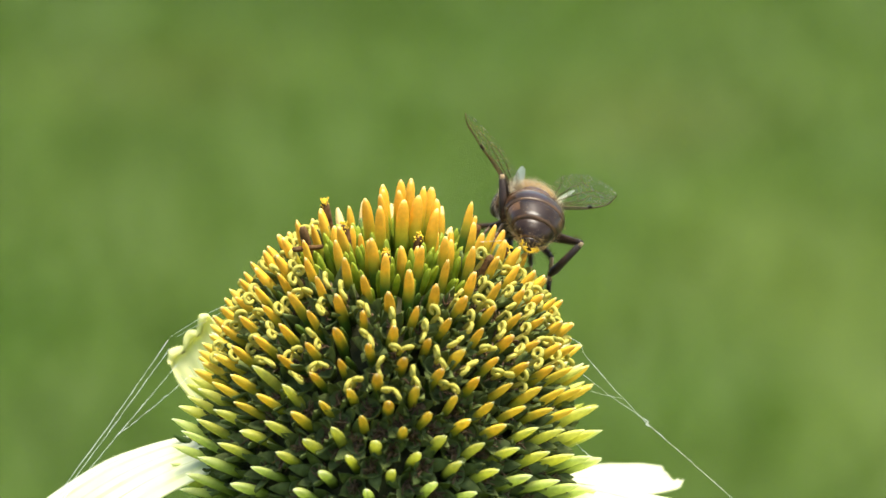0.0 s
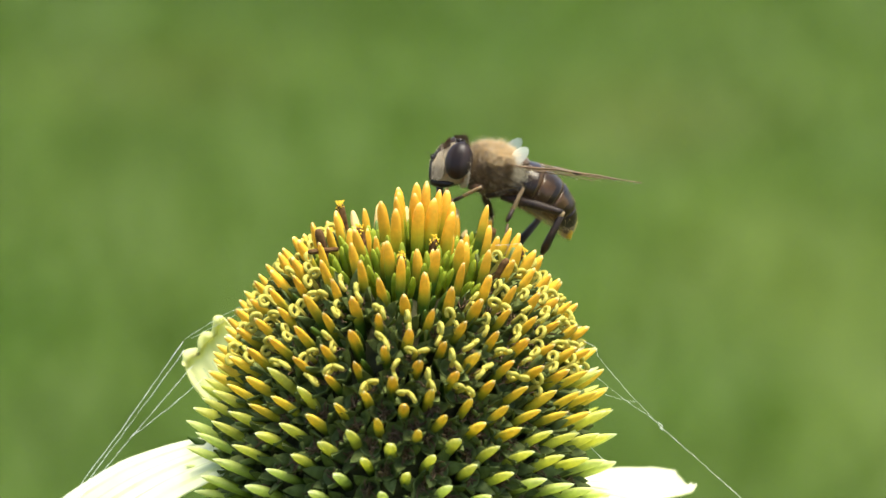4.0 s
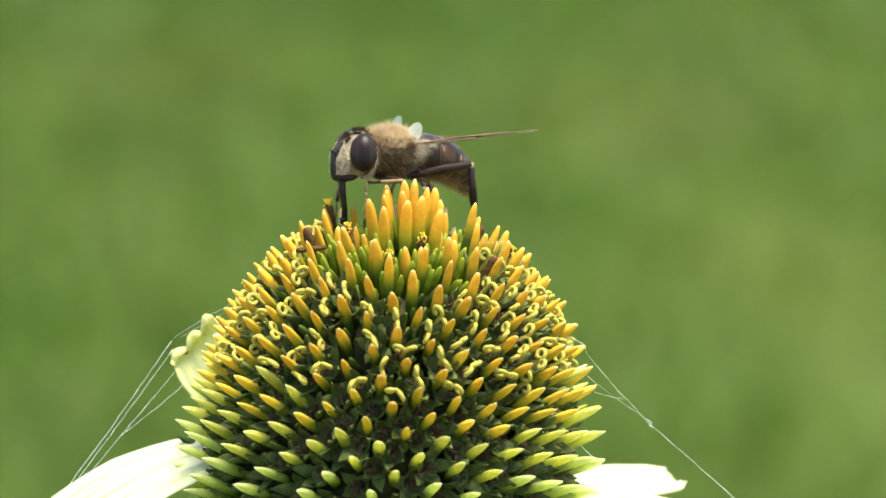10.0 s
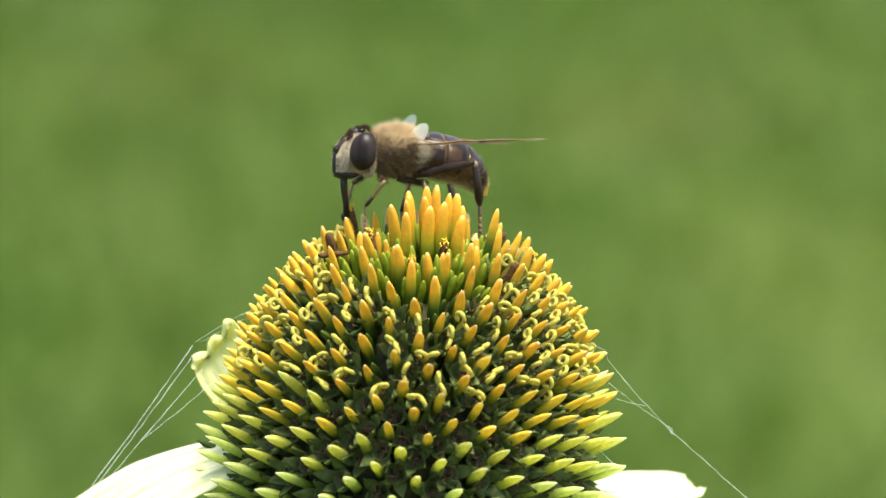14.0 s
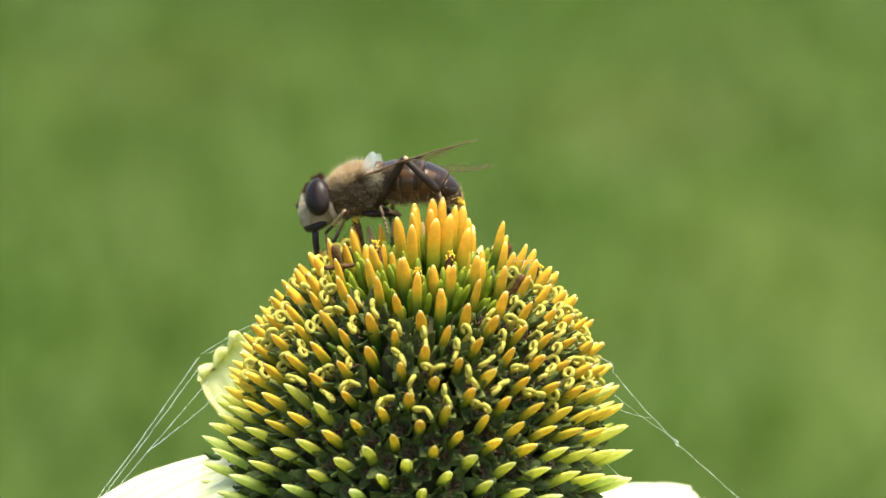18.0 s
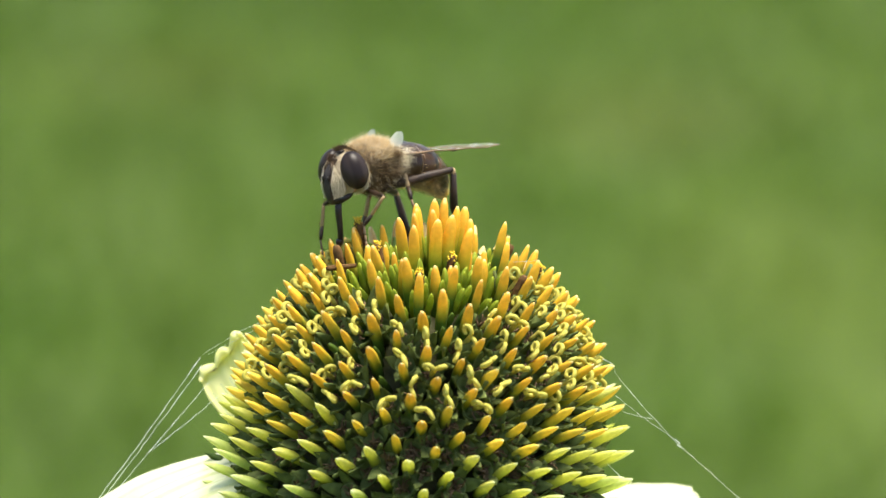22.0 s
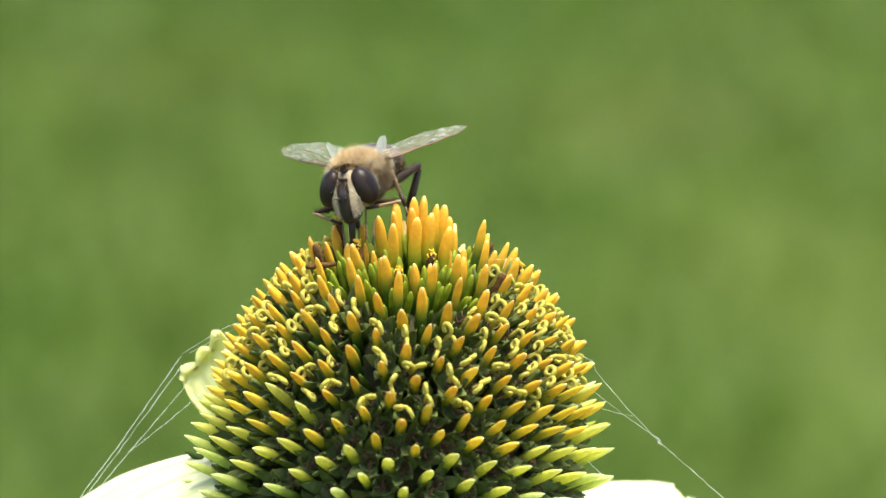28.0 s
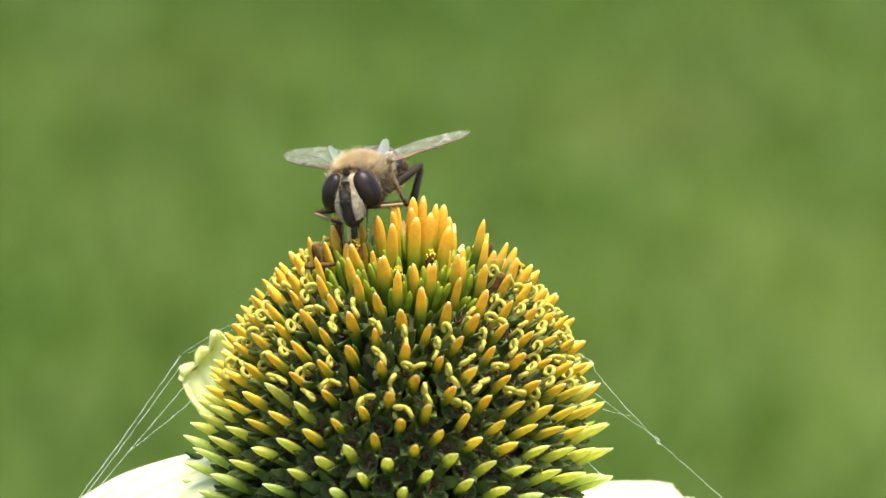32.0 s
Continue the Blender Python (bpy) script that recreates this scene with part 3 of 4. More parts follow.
            far_spines.k += [zone] * len(me.polygons)
        else:
            piece("spine", me, flower, m)
        # the floret above each spine
        c = math.cos(radians(rise))
        fz, fr = z + 1.3 * c + 0.1, rad - 1.3 * math.sin(radians(rise)) * (0.5 if z > 12 else 0.25)
        fp = phi + r.uniform(-0.02, 0.02)

        def seat(inset):
            return on_cone(fp, fr, fz, rise, inset, pose(0, 0, 0, r.uniform(-6, 6), r.uniform(-6, 6), r.uniform(0, 360)))

        if z < 6.6 + r.uniform(-1.3, 1.0):
            c = floret("cup_floret", cups, seat(5.8 + r.uniform(-0.25, 0.3)), hidden, "dark spent floret in a green cup")
            if c:
                piece("withered_tuft", r.choice(tufts), c, label="crumpled brown floret remains", kind="stuff")
        elif z < (16.6 if abs(phi) > 0.35 else 14.6) + r.uniform(-1.0, 1.2) and r.random() < (0.94 if abs(phi) > 0.45 or z < 10 else 0.8):
            c = floret("curled_floret", cups, seat(5.3 + r.uniform(-0.2, 0.5)), hidden, "open floret with yellow curled stigmas")
            if c:
                piece("withered_collar", r.choice(collars), c, label="crumpled brown collar", kind="stuff")
                for turn in (0, 180):
                    piece("stigma", r.choice(arms), c, pose(0, 0, 0, 0, 0, turn + r.uniform(-40, 40)), "yellow curled stigma arm")
        elif 13.5 < z < 19.2 and n > 36 and r.random() < 0.06:
            c = floret("anther_floret", anthers, seat(5.6), hidden, "dark brown anther tube")
            if c and r.random() < 0.7:
                piece("pollen_crown", r.choice(crowns), c, label="yellow pollen on the tube", kind="stuff")
        else:
            for turn in ((0,) if z < 13 else (-1, 1) if z < 16.5 else (-1.2, 0, 1.2)):
                m = on_cone(fp + 0.6 * turn / max(1.5, fr), fr, fz, rise, (6.0 if z < 16.5 else 5.4) + r.uniform(-0.5, 0.4), jitter(6))
                young = z > 16.3
                floret("young_floret" if young else "bud_floret", young_buds if young else buds, m, hidden)
    far_florets.k = [0] * len(far_florets.f)
    piece("spines_behind", far_spines.mesh("spines_behind", spine_mats), flower, label="spines on the far side of the cone", kind="stuff")
    piece("florets_behind", far_florets.mesh("florets_behind", [tube_green]), flower, label="florets on the far side of the cone", kind="stuff")
    piece("spine", spine_sets[1][0], flower, on_cone(radians(72), 6.5, 21.2, 76, SPINE_L), "lone tall orange spine")
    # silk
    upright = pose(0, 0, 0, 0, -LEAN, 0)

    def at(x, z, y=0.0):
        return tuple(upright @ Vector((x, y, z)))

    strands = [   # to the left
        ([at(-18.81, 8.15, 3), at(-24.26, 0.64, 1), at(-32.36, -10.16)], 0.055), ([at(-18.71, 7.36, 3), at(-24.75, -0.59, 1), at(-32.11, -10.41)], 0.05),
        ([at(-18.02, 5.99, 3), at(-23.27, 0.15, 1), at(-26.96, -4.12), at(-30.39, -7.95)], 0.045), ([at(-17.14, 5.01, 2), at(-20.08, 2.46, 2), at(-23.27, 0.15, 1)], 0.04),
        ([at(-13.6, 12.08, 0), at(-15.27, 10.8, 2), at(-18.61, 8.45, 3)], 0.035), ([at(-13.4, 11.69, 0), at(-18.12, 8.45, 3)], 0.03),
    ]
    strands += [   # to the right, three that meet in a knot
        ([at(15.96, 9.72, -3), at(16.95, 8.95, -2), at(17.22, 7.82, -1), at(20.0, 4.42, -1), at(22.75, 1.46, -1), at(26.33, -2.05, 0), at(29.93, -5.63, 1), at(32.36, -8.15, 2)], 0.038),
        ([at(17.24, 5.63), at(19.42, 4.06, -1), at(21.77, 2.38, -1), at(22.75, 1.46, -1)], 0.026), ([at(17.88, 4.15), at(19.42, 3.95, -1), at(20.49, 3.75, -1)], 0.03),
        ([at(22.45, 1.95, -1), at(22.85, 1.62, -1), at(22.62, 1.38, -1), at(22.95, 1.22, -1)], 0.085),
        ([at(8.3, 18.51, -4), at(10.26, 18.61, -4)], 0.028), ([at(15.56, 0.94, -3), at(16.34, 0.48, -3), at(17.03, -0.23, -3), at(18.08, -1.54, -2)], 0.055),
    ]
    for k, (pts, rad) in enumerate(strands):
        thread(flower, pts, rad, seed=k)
    return flower


flower = coneflower()


# ---- hoverfly: x forward, y to its left, z up, millimetres, the middle of the thorax at the origin ----
thorax_mat = two_tone("thorax_shell", (0.06, 0.038, 0.018), (0.15, 0.10, 0.045), 900, rough=0.6, bump_at=(3000, 0.4, 0.00006))
tergite_mat = material("abdomen_shell", rough=0.3)
tergite_mat.node_tree.nodes["Principled BSDF"].inputs["Specular IOR Level"].default_value = 0.3
tinted(tergite_mat, ramp(tergite_mat, noise_of(tergite_mat, 420, 3), [(0.3, (0.009, 0.006, 0.004)), (0.7, (0.040, 0.022, 0.011))]))
bump(tergite_mat, noise_of(tergite_mat, 5000, 2), 0.3, 0.00003)
band_mat = two_tone("abdomen_band", (0.045, 0.026, 0.012), (0.10, 0.056, 0.026), 700, rough=0.35)
flank_mat = two_tone("abdomen_flank", (0.045, 0.025, 0.012), (0.115, 0.064, 0.030), 500, rough=0.38)
amber_mat = two_tone("abdomen_amber", (0.040, 0.021, 0.010), (0.105, 0.055, 0.024), 500, rough=0.3)
eye_mat = material("compound_eye", rough=0.38)
eye_mat.node_tree.nodes["Principled BSDF"].inputs["Specular IOR Level"].default_value = 0.2
stripes = nd(eye_mat, "ShaderNodeTexWave", Scale=190.0, Distortion=1.2)
eye_at = eye_mat.node_tree.nodes.new("ShaderNodeTexCoord")
wire(eye_mat, eye_at.outputs["Object"], stripes.inputs["Vector"])
eye_tone = ramp(eye_mat, noise_of(eye_mat, 260, 1), [(0.3, (0.007, 0.004, 0.003)), (0.7, (0.014, 0.009, 0.007))])
tinted(eye_mat, mixed(eye_mat, ramp(eye_mat, stripes.outputs["Fac"], [(0.35, (0.05, 0.05, 0.05)), (0.8, (0.3, 0.3, 0.3))]), eye_tone, (0.060, 0.042, 0.034)))
bump(eye_mat, noise_of(eye_mat, 9000, 1), 0.15, 0.00002)
face_mat = two_tone("face", (0.15, 0.12, 0.075), (0.34, 0.28, 0.18), 700, rough=0.75)
dark_mat = two_tone("dark_horn", (0.010, 0.008, 0.007), (0.035, 0.025, 0.020), 900, rough=0.32, bump_at=(4000, 0.3, 0.00004))
stripe_mat = two_tone("face_stripe", (0.014, 0.011, 0.010), (0.05, 0.04, 0.033), 1200, rough=0.6, bump_at=(4000, 0.4, 0.00005))
leg_mat = two_tone("leg", (0.012, 0.008, 0.006), (0.042, 0.025, 0.015), 800, rough=0.5, bump_at=(4000, 0.4, 0.00005))
foot_mat = two_tone("foot", (0.09, 0.055, 0.028), (0.23, 0.15, 0.08), 900, rough=0.5)
shin_mat = two_tone("pale_shin", (0.26, 0.17, 0.08), (0.42, 0.30, 0.16), 900, rough=0.5)
gold_hair = two_tone("golden_hair", (0.64, 0.43, 0.17), (0.86, 0.65, 0.32), 700, rough=0.5, through_light=0.3)
pale_hair = two_tone("pale_hair", (0.62, 0.53, 0.36), (0.82, 0.75, 0.56), 700, rough=0.5, through_light=0.3)
brown_hair = two_tone("brown_hair", (0.04, 0.024, 0.011), (0.12, 0.07, 0.032), 700, rough=0.5, through_light=0.2)
vein_mat = two_tone("wing_vein", (0.09, 0.055, 0.028), (0.20, 0.125, 0.065), 500, rough=0.4)
lobe_mat = two_tone("calypter", (0.62, 0.66, 0.56), (0.78, 0.80, 0.70), 600, rough=0.4, through_light=0.5)

wing_mat = material("wing_membrane", rough=0.16)
pb = wing_mat.node_tree.nodes["Principled BSDF"]
pb.inputs["Base Color"].default_value = (0.70, 0.69, 0.60, 1)
pb.inputs["Specular IOR Level"].default_value = 0.9
clear = wing_mat.node_tree.nodes.new("ShaderNodeBsdfTransparent")
clear.inputs[0].default_value = (0.93, 0.93, 0.88, 1)
both = wing_mat.node_tree.nodes.new("ShaderNodeMixShader")
glint_creases = nd(wing_mat, "ShaderNodeTexNoise", Scale=760.0, Detail=2.5, Distortion=2.2)
crease_at = wing_mat.node_tree.nodes.new("ShaderNodeTexCoord")
wire(wing_mat, crease_at.outputs["Object"], glint_creases.inputs["Vector"])
# pale opaque lines along the creases paint their sky glints
wire(wing_mat, ramp(wing_mat, glint_creases.outputs["Fac"], [(0.45, (0.10, 0.10, 0.10)), (0.50, (0.5, 0.5, 0.5)), (0.54, (0.12, 0.12, 0.12))]), both.inputs[0])
wire(wing_mat, clear.outputs[0], both.inputs[1])
wire(wing_mat, pb.outputs[0], both.inputs[2])
wire(wing_mat, both.outputs[0], wing_mat.node_tree.nodes["Material Output"].inputs["Surface"])
bump(wing_mat, glint_creases.outputs["Fac"], 0.9, 0.0005)

lobe_mix = lobe_mat.node_tree.nodes.new("ShaderNodeMixShader")
lobe_mix.inputs[0].default_value = 0.45
lobe_thin = lobe_mat.node_tree.nodes.new("ShaderNodeBsdfTransparent")
lobe_out = lobe_mat.node_tree.nodes["Material Output"].inputs["Surface"]
wire(lobe_mat, lobe_out.links[0].from_socket, lobe_mix.inputs[1])
wire(lobe_mat, lobe_thin.outputs[0], lobe_mix.inputs[2])
wire(lobe_mat, lobe_mix.outputs[0], lobe_out)


def part(name, b, mats, parent, m=None, label="", kind=""):
    return piece(name, b.mesh(name, mats), parent, m, label, kind)


def ellipsoid_hair(b, c, rad, count, length, width, sweep, keep, mat=0, rng=None):
    """Hairs on an ellipsoid; keep(n) is the chance at the normal n."""
    r = rng or RNG
    for _ in range(count):
        n = Vector((r.gauss(0, 1), r.gauss(0, 1), r.gauss(0, 1))).normalized()
        if r.random() > keep(n):
            continue
        p = Vector(c) + Vector((n.x * rad[0], n.y * rad[1], n.z * rad[2]))
        d = Vector((n.x / rad[0], n.y / rad[1], n.z / rad[2])).normalized() + Vector(sweep) + Vector((r.gauss(0, 1), r.gauss(0, 1), r.gauss(0, 1))) * 0.28
        b.hair(p, d, length * r.uniform(0.6, 1.25), width, mat)


ABDOMEN = [(-1.7, -0.35, 1.5, 1.35, 1.3, 0), (-2.6, -0.30, 2.30, 1.75, 1.9, 4), (-3.6, -0.42, 2.65, 1.85, 2.1, 10), (-4.7, -0.72, 2.72, 1.85, 2.05, 18),
           (-5.8, -1.25, 2.5, 1.75, 1.85, 28), (-6.8, -2.0, 2.05, 1.5, 1.5, 40), (-7.5, -2.8, 1.45, 1.1, 1.1, 52), (-7.95, -3.5, 0.8, 0.6, 0.6, 62), (-8.15, -3.95, 0.25, 0.2, 0.2, 66)]


def abdomen_at(t):
    """Section of the abdomen at t from 0 (waist) to 1 (tip)."""
    x = t * (len(ABDOMEN) - 1)
    i = min(int(x), len(ABDOMEN) - 2)
    k = x - i
    return [a + (b - a) * k for a, b in zip(ABDOMEN[i], ABDOMEN[i + 1])]


def abdomen(fly):
    cuts = (0.0, 0.27, 0.47, 0.66, 0.84, 1.0)
    for i, (a, c) in enumerate(zip(cuts, cuts[1:])):
        b = Build()
        rings = []
        steps = 9
        for k in range(steps + 1):
            t = a + (c - a) * k / steps
            x, z, w, hu, hd, lean = abdomen_at(t)
            swell = 1.0 + 0.035 * (k / steps) - (0.05 if k == steps and i < 4 else 0)
            if k == 0 and i:
                swell = 0.96
            rings.append((x, z, w * swell, hu * swell, hd * swell * 0.98, lean))
        b.loft(rings, 28)
        # the upper plates are dark, the hind rim and the belly paler
        n = 28
        for f in range(len(b.f)):
            ringno, j = divmod(f, n)
            if ringno < steps:
                low = math.sin(2 * math.pi * (j + 0.5) / n) < -0.42
                s = math.sin(2 * math.pi * (j + 0.5) / n)
                amber = i in (1, 2) and ringno < 5 + (i == 1) and s < 0.62
                b.k[f] = 2 if low else (1 if ringno >= steps - 1 and i < 4 else 3 if amber else 0)
        part("tergite", b, [tergite_mat, band_mat, flank_mat, amber_mat], fly, label="glossy dark brown abdomen plate with a paler rim")
    b = Build()
    r = random.Random(5)
    for _ in range(6500):
        t = r.random() ** 0.8
        x, z, w, hu, hd, lean = abdomen_at(t)
        a = r.uniform(0, 2 * math.pi)
        above = math.sin(a)
        if r.random() < (0.86 - 0.5 * t * t if above > 0.15 else 0.72 - 0.5 * t * t if above > -0.55 else 0.1):
            continue
        h = (hu if above > 0 else hd) * above
        la = radians(lean)
        p = (x - h * math.sin(la), w * math.cos(a), z + h * math.cos(la))
        d = (-0.55 - math.sin(la) * above * 0.6, math.cos(a), above * 0.9 - 0.2)
        long = r.uniform(0.18, 0.34) if above > 0.15 else r.uniform(0.28, 0.62)
        b.hair(p, d, long, 0.013, 0 if r.random() < (0.7 if above < -0.55 or t > 0.8 else 0.22) else 1)
    part("abdomen_hair", b, [gold_hair, brown_hair], fly, label="golden fringe of hair round the abdomen", kind="stuff")
    b = Build()
    for _ in range(170):
        t = r.uniform(0.86, 1.0)
        x, z, w, hu, hd, lean = abdomen_at(t)
        a = r.uniform(0, 2 * math.pi)
        b.ball((x - 0.12 + r.uniform(-0.2, 0.1), w * math.cos(a) * 1.05, z + hu * math.sin(a) * 1.05 - 0.05), (0.07, 0.07, 0.07), 5, 4)
    part("pollen_grains", b, [pollen_mat], fly, label="yellow pollen dusted on the abdomen tip", kind="stuff")


def thorax(fly):
    b = Build()
    b.loft([(2.75, -0.2, 0.9, 0.7, 0.9, 0), (2.3, 0.0, 1.75, 1.3, 1.6, 0), (1.4, 0.05, 2.3, 1.85, 2.25, 0), (0.2, 0.0, 2.5, 2.05, 2.5, 0), (-1.0, -0.05, 2.3, 1.95, 2.2, 0), (-1.9, -0.1, 1.9, 1.8, 1.7, 0), (-2.45, -0.2, 1.2, 1.0, 1.0, 0)], 26)
    part("thorax", b, [thorax_mat], fly, label="dark thorax under golden fur")
    b = Build()
    b.ball((-2.0, 0, 1.25), (0.95, 1.35, 0.55), 18, 10)
    part("scutellum", b, [band_mat], fly, label="amber shield behind the thorax")
    b = Build()
    ellipsoid_hair(b, (0.1, 0, -0.1), (2.55, 2.55, 2.08), 46000, 0.54, 0.014, (-0.5, 0, 0.1), lambda n: 1.0 if n.z > 0.15 else (0.75 if n.z > -0.5 else 0.3), rng=random.Random(21))
    # browner down the sides; the sunlit back is put into paler hair colours
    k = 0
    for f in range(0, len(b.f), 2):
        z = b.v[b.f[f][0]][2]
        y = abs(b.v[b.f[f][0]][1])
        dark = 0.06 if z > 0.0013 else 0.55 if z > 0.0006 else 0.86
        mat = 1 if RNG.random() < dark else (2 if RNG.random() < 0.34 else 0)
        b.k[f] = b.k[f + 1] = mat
    # long pale hairs: cream at the rear, rim light painted in along the back
    first = len(b.f)
    ellipsoid_hair(b, (0.1, 0, -0.1), (2.55, 2.55, 2.08), 6000, 0.9, 0.013, (-0.45, 0, 0.1), lambda n: 1.0 if n.z > 0.25 else (0.9 if n.x < -0.35 and n.z > -0.3 else 0.1), rng=random.Random(22))
    for f in range(first, len(b.f)):
        b.k[f] = 2 if (f // 2) % 3 else 0
    r = random.Random(23)
    for side in (1, -1):   # dark hair at each wing root, a cream tuft behind it
        for _ in range(260):
            b.hair((-0.5 + r.gauss(0, 0.28), side * 2.45 + r.gauss(0, 0.08), 0.85 + r.gauss(0, 0.22)), (-0.5, side * 0.8, 0.1), r.uniform(0.3, 0.6), 0.03, 1)
        for _ in range(520):
            p = (-1.5 + r.gauss(0, 0.42), side * 2.12 + r.gauss(0, 0.12), 0.5 + r.gauss(0, 0.5))
            b.hair(p, (-0.9 + r.gauss(0, 0.25), side * 0.7, -0.25 + r.gauss(0, 0.3)), r.uniform(0.5, 1.0), 0.02, 2)
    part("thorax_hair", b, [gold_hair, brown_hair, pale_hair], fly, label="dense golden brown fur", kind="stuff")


def head(fly):
    b = Build()
    b.loft([(2.45, 0.0, 1.1, 1.2, 1.3, 0), (2.75, 0.0, 1.75, 1.65, 1.85, 0), (3.3, 0.0, 1.55, 1.75, 2.1, 0), (3.9, 0.0, 1.25, 1.55, 2.25, 0), (4.6, -0.05, 1.06, 1.15, 2.25, 0), (5.15, -0.25, 0.86, 0.9, 2.0, 0), (5.55, -0.6, 0.62, 0.42, 1.35, 0)], 24)
    h = part("head", b, [face_mat], fly, label="head with a pale haired face")
    for s in (1, -1):
        b = Build()
        b.ball((0, 0, 0), (1.20, 0.98, 1.70), 32, 20)
        part("eye", b, [eye_mat], h, pose(3.45 * MM, 1.55 * s * MM, 0.32 * MM, 24 * s, -5, -24 * s), "large glossy dark brown compound eye")
        b = Build()
        b.tube([(4.85, 0.20 * s, 0.62), (5.15, 0.24 * s, 0.60), (5.4, 0.27 * s, 0.42)], [0.11, 0.13, 0.10], 8)
        b.ball((5.48, 0.28 * s, 0.24), (0.2, 0.13, 0.27), 10, 8)
        b.tube([(5.5, 0.32 * s, 0.34), (5.8, 0.6 * s, 0.55), (6.1, 0.85 * s, 0.62)], [0.035, 0.022, 0.01], 5)
        part("antenna", b, [dark_mat], h, None, "short dark antenna with a bristle")
    b = Build()
    stripe = [(4.05, 1.5), (4.62, 1.12), (5.12, 0.66), (5.45, 0.1), (5.55, -0.4), (5.60, -0.95), (5.60, -1.4), (5.55, -1.75), (5.42, -2.0)]
    b.tube([(x, 0, z) for x, z in stripe], [0.40, 0.42, 0.42, 0.40, 0.40, 0.43, 0.43, 0.42, 0.36], 10, flat=0.4)
    part("face_stripe", b, [stripe_mat], h, None, "shiny dark stripe down the face")
    b = Build()
    b.loft([(5.64, -1.75, 0.36, 0.4, 0.38, 0), (5.3, -1.85, 0.6, 0.52, 0.45, 0), (4.75, -1.95, 0.84, 0.62, 0.45, 0), (4.1, -1.95, 0.92, 0.6, 0.4, 0), (3.6, -1.9, 0.75, 0.4, 0.3, 0)], 16)
    part("mouth_rim", b, [dark_mat], h, None, "dark horny mouth rim")
    b = Build()
    b.ball((3.2, 0, 1.85), (0.36, 0.34, 0.2), 12, 8)
    part("vertex", b, [dark_mat], h, None, "dark bump between the eyes")
    b = Build()
    r = random.Random(31)
    for _ in range(5600):
        z = r.uniform(-1.5, 1.5)
        wide = line(z, [(-2.1, 0.62), (-1.6, 0.95), (-1.0, 1.25), (0.0, 1.2), (0.6, 0.85), (1.5, 0.42)])
        q = r.choice((-1, 1)) * r.uniform(0.30, 1.0)
        y = q * wide
        x = 5.56 - 1.4 * max(0.0, abs(y) - 0.6) - 0.6 * max(0.0, z + 0.1) - 0.3 * max(0.0, -1.8 - z)
        pale = 0.85 if abs(y) > 0.5 else 0.1
        b.hair((x - 0.06, y, z), (0.7, 0.6 * y, -0.55 + r.gauss(0, 0.25)), r.uniform(0.14, 0.34), 0.02, 0 if r.random() < pale else 1)
    for _ in range(420):
        b.hair((r.uniform(2.7, 3.6), r.gauss(0, 0.2), 2.0), (r.gauss(0.3, 0.4), r.gauss(0, 0.4), 1), r.uniform(0.2, 0.42), 0.02, 1)
    for _ in range(2400):
        z = r.uniform(0.5, 1.9)
        y = r.gauss(0, 0.42)
        b.hair((5.5 - 0.75 * z - 0.4 * y * y, y, z), (0.7, 0.5 * y, 0.5), r.uniform(0.08, 0.2), 0.02, 0 if r.random() < 0.5 * (abs(y) > 0.45 and z < 1.1) else 1)
    for _ in range(2600):
        a = r.uniform(0, 2 * math.pi)
        low = math.sin(a) < 0.35
        if not low and r.random() < 0.6:
            continue
        b.hair((r.uniform(2.5, 2.85), 2.05 * math.cos(a), 1.95 * math.sin(a)), (r.uniform(-0.3, 0.6), math.cos(a), math.sin(a)), r.uniform(0.25, 0.6), 0.034, 0 if low else 1)
    part("face_hair", b, [pale_hair, brown_hair], h, None, "cream coloured face hair", kind="stuff")
    return h


def wing_point(s, q, side):
    """s from root to tip, q from the leading edge (0) to the hind edge (1)."""
    L = 12.1
    lead = 0.42 * math.sin(math.pi * min(1, s * 1.05)) - 0.75 * max(0, s - 0.8) ** 2 * 18
    chord = line(s, [(0, 0.5), (0.06, 1.4), (0.18, 2.6), (0.35, 3.3), (0.55, 3.4), (0.72, 3.0), (0.86, 2.2), (0.95, 1.25), (1.0, 0.2)])
    y = lead - chord * q
    fold = 0.07 * math.sin(q * 9 + s * 5) * (1 - s * 0.5) + 0.025 * math.sin(s * 21 + q * 6) + 0.22 * math.sin(math.pi * s) * (0.5 - q)
    return Vector((s * L, y * side, fold))


